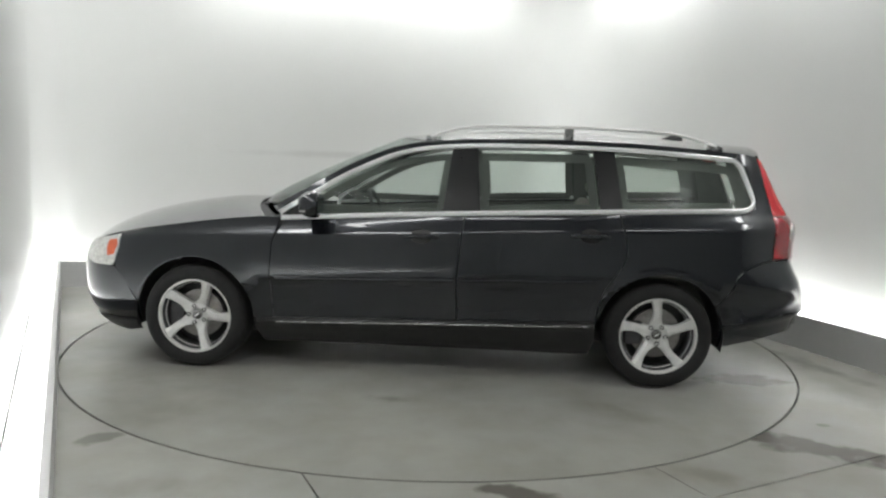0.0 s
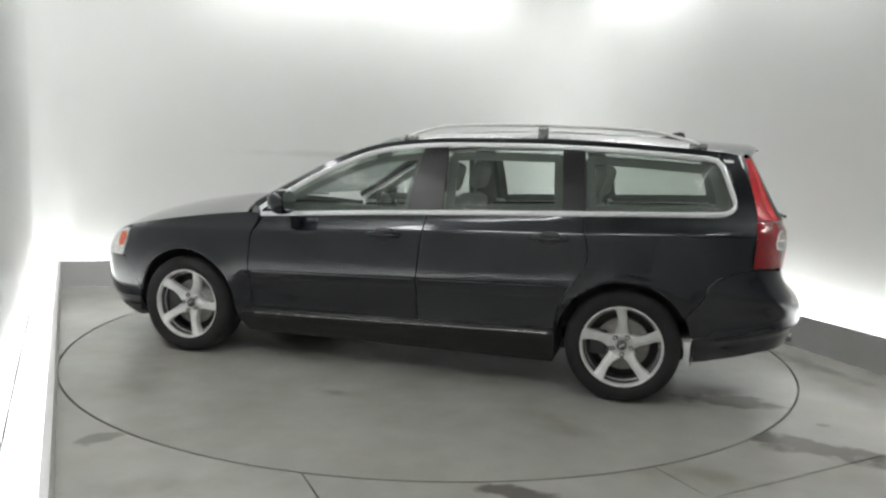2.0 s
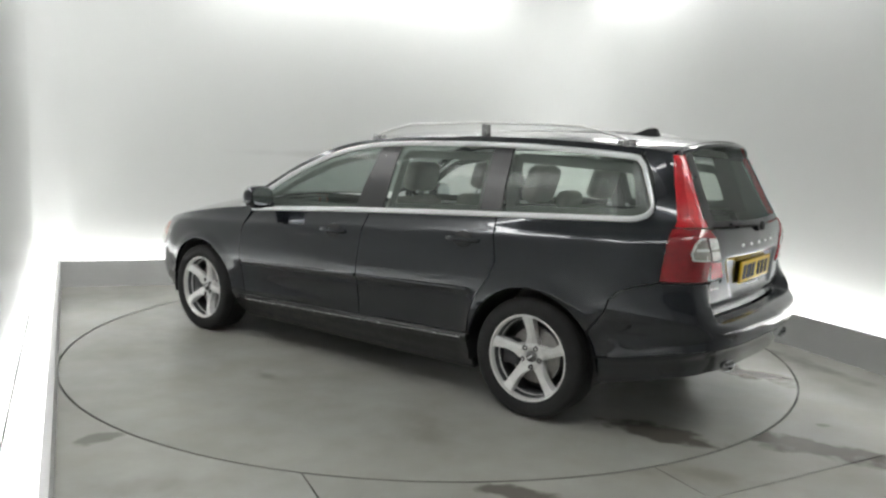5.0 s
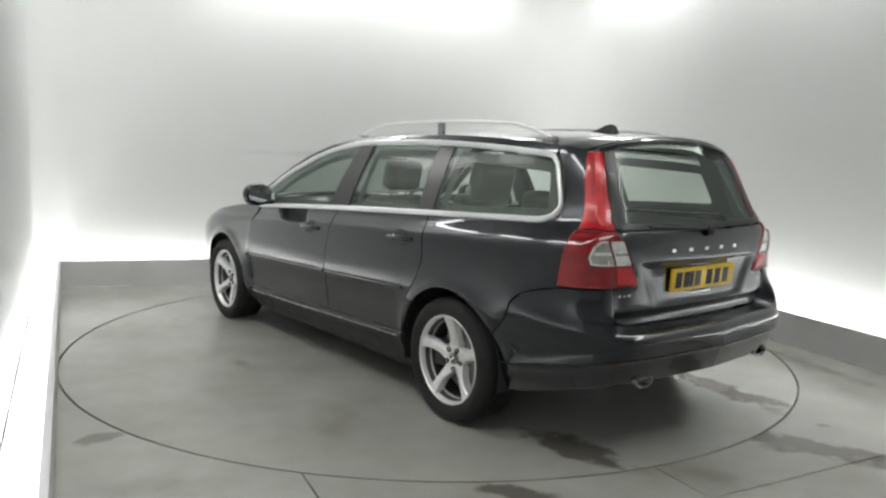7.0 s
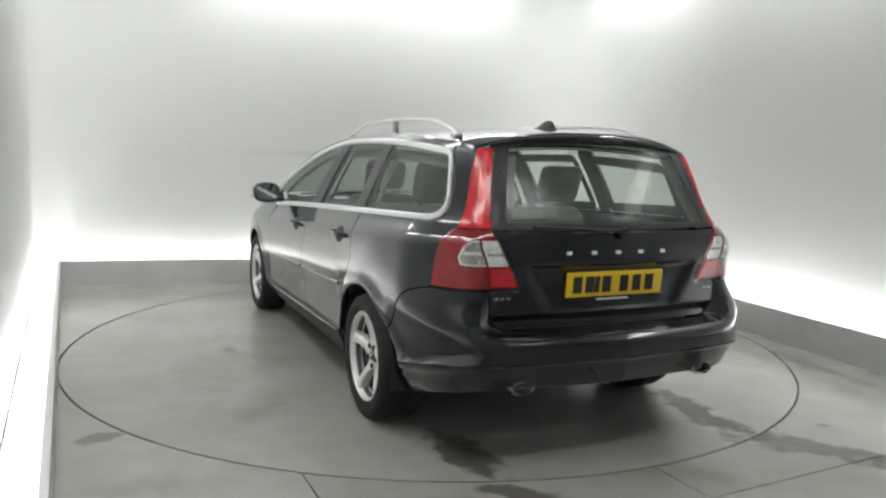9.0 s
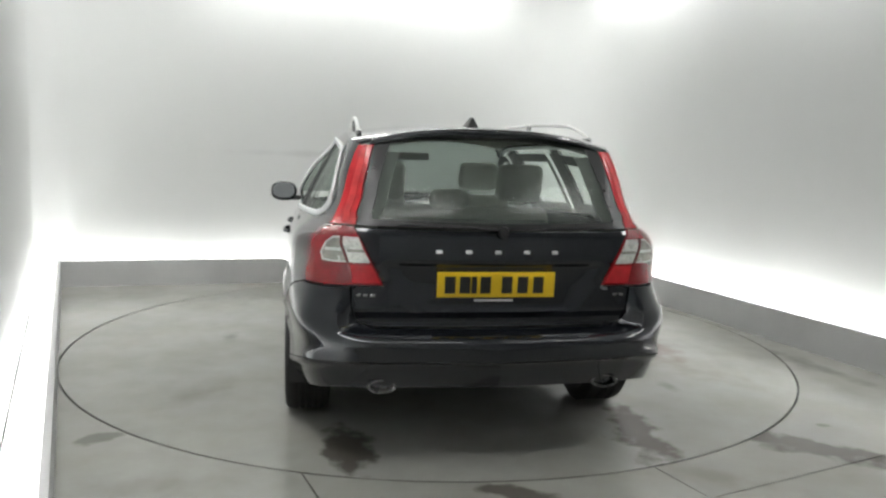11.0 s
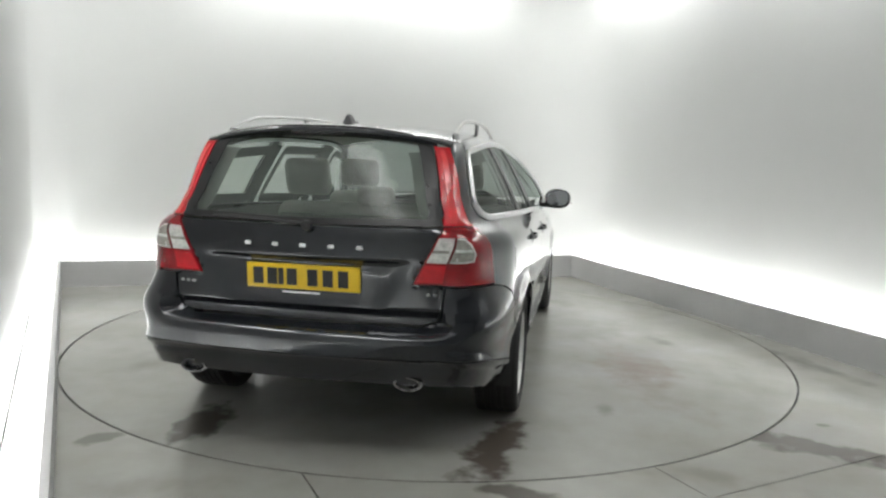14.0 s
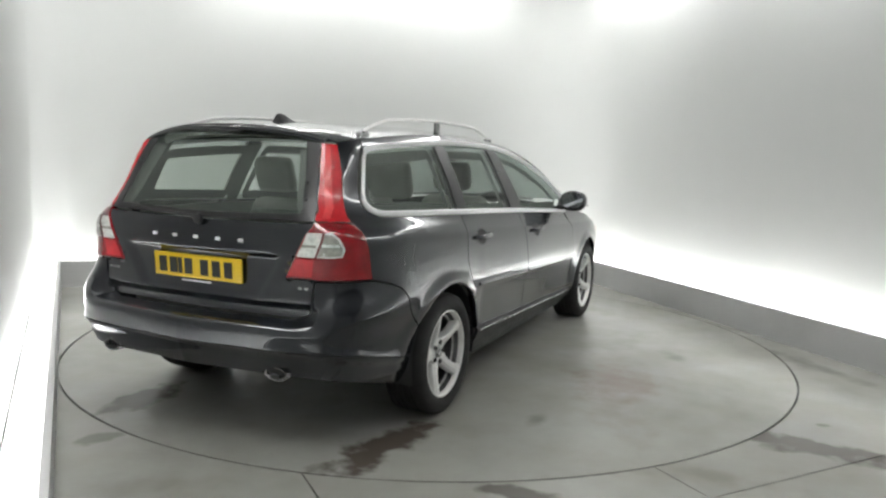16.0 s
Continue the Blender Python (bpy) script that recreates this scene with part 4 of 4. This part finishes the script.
put("plate_strip", box((-0.006, -0.075, -0.072), (0.002, 0.095, -0.066)), ALLOY, plate, "thin pale strip under the plate")
# raised chrome marks on the gate
for y in (0.255, 0.1275, 0.0, -0.1275, -0.255):
    z = 0.943
    c = skin(s_rear(abs(y) + 1e-4, z), z)
    put("badge_mark", box((c.x - 0.003, y - 0.014, z - 0.008), (c.x + 0.004, y + 0.014, z + 0.008), 0.003), CHROME, tg, "small chrome badge mark")
for y, count in ((0.560, 3), (-0.570, 2)):
    z = 0.752
    for k in range(count):
        yk = y + (k - (count - 1) / 2) * -0.030
        c = skin(s_rear(abs(yk), z), z)
        put("model_mark", box((c.x - 0.002, yk - 0.010, z - 0.007), (c.x + 0.006, yk + 0.010, z + 0.007), 0.002), DARKCHROME, tg, "small chrome model mark")


# roof rails, aerial, mirrors, handles
for flip in (False, True):
    pts = []
    for t in np.linspace(0, 1, 26):
        x = 0.02 + (-1.78 - 0.02) * t
        e = on_side(x, gutter(x))
        lift = 0.058 * min(1.0, math.sin(math.pi * t) * 2.2) ** 0.7
        pts.append((x, e.y - 0.05, e.z + 0.02 + lift))
    rail = put("roof_rail", tube(pts, 0.010, seg=8, squash=(0.009, 0.008)), ALLOY, car, "silver roof rail on short feet", flip)
    for x in (0.0, -0.86, -1.74):
        e = on_side(x, gutter(x))
        put("rail_foot", box((x - 0.030, e.y - 0.060, e.z + 0.005), (x + 0.030, e.y - 0.044, e.z + 0.074), 0.008) if x == -0.86 else box((x - 0.06, e.y - 0.063, e.z + 0.002), (x + 0.04, e.y - 0.039, e.z + 0.032), 0.010), DARKCHROME, rail, "", flip)
    mir = bmesh.new()
    bmesh.ops.create_uvsphere(mir, u_segments=24, v_segments=14, radius=1.0)
    for v in mir.verts:
        c = v.co.copy()
        c.x = max(c.x, -0.5)
        v.co = Vector((0.655 + 0.085 * c.x * (1.0 + 0.1 * c.z), 0.978 + 0.102 * (abs(c.y) ** 0.8) * (1 if c.y > 0 else -1), 1.036 + 0.078 * (abs(c.z) ** 0.88) * (1 if c.z > 0 else -1)))
    mo = put("door_mirror", mir, PAINT, car, "dark grey door mirror on a black foot", flip)
    put("mirror_foot", box((0.64, 0.845, 0.965), (0.72, 0.95, 1.0), 0.012), BLACK, mo, "", flip)
    bm = bmesh.new()
    bmesh.ops.create_circle(bm, cap_ends=True, segments=28, radius=1.0)
    for v in bm.verts:
        x, y = v.co.x, v.co.y
        v.co = Vector((0.6085, 0.978 + 0.082 * abs(x) ** 0.75 * (1 if x > 0 else -1), 1.042 + 0.058 * abs(y) ** 0.75 * (1 if y > 0 else -1)))
    put("mirror_glass", bm, MIRROR, mo, "mirror glass", flip)
    put("mirror_indicator", tube([(0.735, 0.96, 1.0), (0.72, 1.04, 1.0), (0.68, 1.085, 1.003)], 0.006, seg=6), CLEARLENS, mo, "clear mirror indicator", flip)
    for door, hx, hz in ((DOORS[flip][0], 0.02, 0.865), (DOORS[flip][1], -0.985, 0.902)):
        pts = [on_side(hx + d, hz) + Vector((0, o, 0.002 * (1 - abs(d) / 0.11))) for d, o in ((0.115, 0.0), (0.095, 0.022), (0.04, 0.030), (-0.04, 0.030), (-0.085, 0.022), (-0.105, 0.0))]
        put("door_handle", tube(pts, 0.012, seg=8, squash=(0.008, 0.012)), PAINT, door, "dark grey pull handle over a shadowed cup", flip)
        c = s_at(hx, hz)
        # flat black oval that paints the shade of the handle's recess
        cup = [(c + 0.066 * math.cos(a), hz - 0.002 + 0.043 * math.sin(a)) for a in np.linspace(0, 2 * math.pi, 20)[:-1]]
        put("cup_shade", panel(cup, lift=0.0015, flange=0, gap=0), INK, door, "flat black patch painting the shade behind the handle", flip)
bm = bmesh.new()
prof = [(-1.50, 0.0), (-1.56, 0.022), (-1.62, 0.048), (-1.655, 0.054), (-1.675, 0.048), (-1.69, 0.0)]
rings = []
for x, h in prof:
    w = 0.032 if h < 0.01 else 0.032
    zb = CROWN(x) - 0.008
    rings.append([bm.verts.new(c) for c in ((x, w, zb), (x, 0.006 + 0.02 * (h < 0.01), zb + h), (x, -0.006 - 0.02 * (h < 0.01), zb + h), (x, -w, zb))])
for a, b in zip(rings, rings[1:]):
    for k in range(3):
        bm.faces.new((a[k], a[k + 1], b[k + 1], b[k]))
link("roof_aerial", bm, BLACK, car, "black shark-fin aerial")
put("fuel_flap", panel(X((-1.60, 0.92), (-1.78, 0.925), (-1.80, 0.86), (-1.78, 0.80), (-1.61, 0.795), (-1.58, 0.86)), lift=0.0015, flange=0.01), PAINT, car, "fuel filler flap", True)


# wheels
def wheel(x, y, side, spin):
    w = put("wheel", revolve([(0.0, 0.040), (0.030, 0.040), (0.033, 0.044), (0.040, 0.050), (0.062, 0.052), (0.070, 0.048), (0.073, 0.040), (0.070, 0.0), (0.05, -0.06), (0.0, -0.06)], 40), ALLOY, car, "five-spoke silver alloy wheel with black tyre")
    w.matrix_basis = pose(x, y, WHEEL_Z, 0, 0, 0 if side > 0 else 180)
    tyre = [(0.222, 0.088), (0.232, 0.100), (0.262, 0.112), (0.292, 0.108), (0.309, 0.096), (0.317, 0.070)]
    for k in range(5):
        h = 0.066 - 0.033 * k
        tyre += [(0.3185, h), (0.3185, h - 0.022), (0.311, h - 0.024), (0.311, h - 0.031)]
    tyre += [(0.3185, -0.10), (0.309, -0.106), (0.26, -0.115), (0.222, -0.09)]
    put("tyre", revolve(tyre, 64), RUBBER, w, "black road tyre")
    put("rim", revolve([(0.224, 0.080), (0.231, 0.090), (0.2295, 0.098), (0.222, 0.099), (0.217, 0.090), (0.214, 0.070)], 64), ALLOY, w, "silver alloy rim")
    # alloy barrel coloured dark to paint the shade between the spokes
    put("rim_barrel", revolve([(0.214, 0.070), (0.207, 0.045), (0.206, 0.040), (0.196, 0.036), (0.196, 0.030), (0.203, 0.024), (0.20, -0.08), (0.223, -0.09)], 64), DARKMETAL, w, "stepped inside of the rim, darkened for the shade between spokes")
    put("barrel_ring", revolve([(0.205, 0.046), (0.205, 0.040), (0.200, 0.037), (0.199, 0.042)], 64), ALLOY, w, "bright machined ring inside the rim")
    for k in range(5):
        a = radians(spin + 72 * k)
        bm = bmesh.new()
        rings = []
        for r, half, front in ((0.046, 0.030, 0.046), (0.064, 0.038, 0.050), (0.078, 0.034, 0.054), (0.095, 0.0275, 0.058), (0.115, 0.0245, 0.064), (0.15, 0.0240, 0.074), (0.185, 0.0265, 0.083), (0.205, 0.031, 0.088), (0.216, 0.038, 0.090), (0.225, 0.046, 0.090)):
            tw = 0.016 * math.sin(math.pi * min(1.0, max(0.0, (r - 0.05) / 0.17))) ** 2 * 0.5 + 0.006 * (r / 0.22)
            # a high face on one flank, a crease, and a lower face falling to the other
            sec = [(-half + tw, front - 0.050), (-half + tw, front - 0.006), (-half * 0.80 + tw, front), (half * 0.30 + tw, front - 0.001), (half * 0.42 + tw, front - 0.005), (half * 0.86 + tw, front - 0.009), (half + tw, front - 0.016), (half + tw, front - 0.050)]
            rings.append([bm.verts.new((r * math.cos(a) - t * math.sin(a), h, r * math.sin(a) + t * math.cos(a))) for t, h in sec])
        for p, q in zip(rings, rings[1:]):
            for j in range(8):
                bm.faces.new((p[j], p[(j + 1) % 8], q[(j + 1) % 8], q[j]))
        link("spoke", bm, ALLOY, w)
        b = radians(spin + 36 + 72 * k)
        nb = revolve([(0.0, 0.036), (0.007, 0.036), (0.009, 0.040), (0.009, 0.057), (0.0125, 0.0575), (0.0135, 0.050)], 14)
        bmesh.ops.translate(nb, vec=(0.054 * math.cos(b), 0, 0.054 * math.sin(b)), verts=nb.verts)
        put("wheel_bolt", nb, RUBBER, w, "dark recessed wheel bolt")
    cap = put("hub_cap", revolve([(0.0, 0.060), (0.018, 0.059), (0.020, 0.056), (0.027, 0.055), (0.030, 0.048), (0.030, 0.03)], 24), DARKCHROME, w, "grey centre cap with a bright mark")
    put("cap_mark", box((-0.017, 0.0595, -0.004), (0.017, 0.0615, 0.004), 0.001, pose(0, 0, 0, 0, 35, 0)), CHROME, cap, "small bright mark on the cap")
    put("brake_disc", revolve([(0.05, 0.008), (0.075, 0.010), (0.085, 0.002), (0.150, 0.002), (0.150, -0.022), (0.05, -0.022)], 40), DISCMETAL, w, "worn steel brake disc")
    cal = bmesh.new()
    add_box(cal, (0.085, -0.045, -0.07), (0.185, 0.035, 0.07), 0.015)
    put("brake_caliper", cal, DARKMETAL, w)
    # black disc added behind the spokes in place of shade
    put("wheel_back", revolve([(0.0, -0.05), (0.20, -0.05), (0.20, -0.06), (0.0, -0.06)], 40), BLACK, w, "black disc painting the shade inside the wheel")
    # dark liner above the wheel
    bm = bmesh.new()
    rings = []
    for k in range(25):
        a = radians(-12 + 204 * k / 24)
        rings.append([bm.verts.new((x + 0.378 * math.cos(a), side * yy, WHEEL_Z + 0.378 * math.sin(a))) for yy in (0.885, 0.56)])
    for p, q in zip(rings, rings[1:]):
        bm.faces.new((p[0], p[1], q[1], q[0]))
    link("wheel_arch_liner", bm, BLACK, car, "black wheel arch liner")


TRACK = 0.795
wheel(WHEEL_X, TRACK + 0.014, 1, 36)
wheel(-WHEEL_X, TRACK, 1, 85)
wheel(WHEEL_X, -TRACK - 0.014, -1, 60)
wheel(-WHEEL_X, -TRACK, -1, 72)

# inside of the car
put("underbody", box((-1.75, -0.60, 0.20), (2.1, 0.60, 0.28), 0.02), BLACK, car, "dark underbody")
put("floor_pan", box((-1.02, -0.80, 0.16), (1.02, 0.80, 0.25), 0.02), BLACK, car, "dark floor pan between the wheels")
put("engine_bay", box((1.0, -0.55, 0.26), (2.15, 0.55, 0.66), 0.03), BLACK, car, "dark engine bay block")
put("cabin_floor", box((-2.05, -0.60, 0.33), (1.0, 0.60, 0.37), 0.02), CARPET, car, "dark cabin carpet")
put("luggage_floor", box((-2.12, -0.56, 0.42), (-1.12, 0.56, 0.62), 0.02), CARPET, car, "dark carpeted luggage floor")
for flip in (False, True):
    inner_low = X((0.90, 0.36), (0.86, belt(0.86) - 0.02), (0.3, belt(0.3) - 0.01), (-1.0, belt(-1.0) - 0.01), (-1.90, belt(-1.90) - 0.01), (-1.95, 0.75), (-1.78, 0.72), (-1.05, 0.72), (-1.0, 0.36))
    put("door_card", panel(inner_low, lift=-0.055, flange=0, gap=0, ds=0.12, dz=0.08), CARPET, car, "dark inner door lining", flip)
    for px0, px1, pt0, pt1 in ((-0.14, -0.28, -0.16, -0.28), (-1.05, -1.16, -1.02, -1.12), (-1.90, -2.02, -1.80, -1.92)):
        pp = X((px0, belt(px0)), (px1, belt(px1)), (pt1, 1.40), (pt0, 1.40))
        put("inner_pillar", panel(pp, lift=-0.04, flange=0, gap=0), TRIM, car, "dark inner pillar trim", flip)
    tail_trim = X((-1.93, 1.07), (-1.93, 1.16), (-1.88, 1.28), (-1.84, 1.385)) + R((0.405, 1.37), (0.455, 1.22), (0.505, 1.09), (0.515, 0.70)) + X((-1.93, 0.70))
    put("inner_tail_trim", panel(tail_trim, lift=-0.03, flange=0, gap=0, dz=0.04), CARPET, car, "dark inner trim of the rear corner", flip)


def frame_ring(poly, width, lift, flip):
    """A flat trim ring inside a window opening."""
    outer = dense(smooth_poly(dense(poly, 0.12), 1), 0.05)
    hole = smooth_poly(shrink(outer, width), 1)[::2]
    bm = bmesh.new()
    a, b = ([bm.verts.new(skin(*q) + normal(*q) * OUTWARD * lift) for q in ring] for ring in (outer, hole))
    n = len(a)
    for i in range(n):
        bm.faces.new((a[i], a[(i + 1) % n], b[(i + 1) % n], b[i]))
    put("inner_window_frame", bm, TRIM, car, "grey inner trim round a side window", flip)


for flip in (False, True):
    frame_ring(glass_f, 0.045, -0.05, flip)
    frame_ring(glass_r, 0.055, -0.05, flip)
    frame_ring(glass_q, 0.055, -0.05, flip)
rows = []
for x in np.linspace(0.05, -1.95, 14):
    e = on_side(x, gutter(x) - 0.03)
    rows.append((e + Vector((0, -0.02, 0)), CROWN(x) - 0.04, x))
put("headliner", sheet(rows, p=2.6, thick=0), LINING, car, "light grey headliner")
put("dashboard", box((0.62, -0.70, 0.62), (1.05, 0.70, 0.93), 0.05), BLACK, car, "black dashboard")


def seat(x, y, back_w, top):
    s = put("front_seat", box((x - 0.05, y - 0.25, 0.34), (x + 0.46, y + 0.25, 0.56), 0.06), SEAT, car, "grey cloth seat with headrest")
    lean = pose(x - 0.02, y, 0.50, 0, -16, 0)
    put("backrest", box((-0.08, -back_w, 0), (0.06, back_w, top), 0.055, lean), SEAT, s)
    put("headrest", box((-0.06, -0.135, top + 0.045), (0.045, 0.135, top + 0.235), 0.045, lean), SEAT, s)
    for d in (-0.06, 0.06):
        put("headrest_post", tube([lean @ Vector((0, d, top - 0.02)), lean @ Vector((0, d, top + 0.06))], 0.006, seg=6), DARKMETAL, s)


seat(-0.02, 0.37, 0.235, 0.60)
seat(-0.02, -0.37, 0.235, 0.60)
bench = put("rear_bench", box((-0.95, -0.62, 0.34), (-0.45, 0.62, 0.56), 0.06), SEAT, car, "grey cloth rear bench with three headrests")
lean = pose(-0.93, 0, 0.50, 0, -18, 0)
put("backrest", box((-0.08, -0.60, 0), (0.06, 0.60, 0.58), 0.05, lean), SEAT, bench)
for y, half, base, head in ((0.40, 0.135, 0.63, 0.85), (0.0, 0.115, 0.575, 0.69), (-0.40, 0.135, 0.63, 0.85)):
    put("headrest", box((-0.055, y - half, base), (0.04, y + half, head), 0.045, lean), SEAT, bench)
put("load_cover", box((-1.20, -0.58, 0.93), (-1.10, 0.58, 0.99), 0.025), CARPET, car, "rolled dark load cover")
bm = tube([(0.19 * math.cos(a) * math.sin(radians(25)), 0.19 * math.sin(a), 0.19 * math.cos(a)) for a in np.linspace(0, 2 * math.pi, 33)[:-1]], 0.015, closed=True, seg=8)
put("steering_wheel", bm, BLACK, car, "black steering wheel").matrix_basis = pose(0.46, -0.37, 0.88)
put("inner_mirror", box((0.36, -0.12, 1.305), (0.385, 0.12, 1.365), 0.012), BLACK, car, "black inner mirror")


def motions():
    walk(table, [(t, pose(0, 0, 0, 0, 0, a)) for t, a in TURN])
    rows = []
    for t, a in TURN:
        c, s = math.cos(radians(a)), math.sin(radians(a))
        rows.append((t, pose(c * CAR_X - s * CAR_Y, s * CAR_X + c * CAR_Y, 0.0, 0, 0, a)))
    walk(car, rows)


motions()
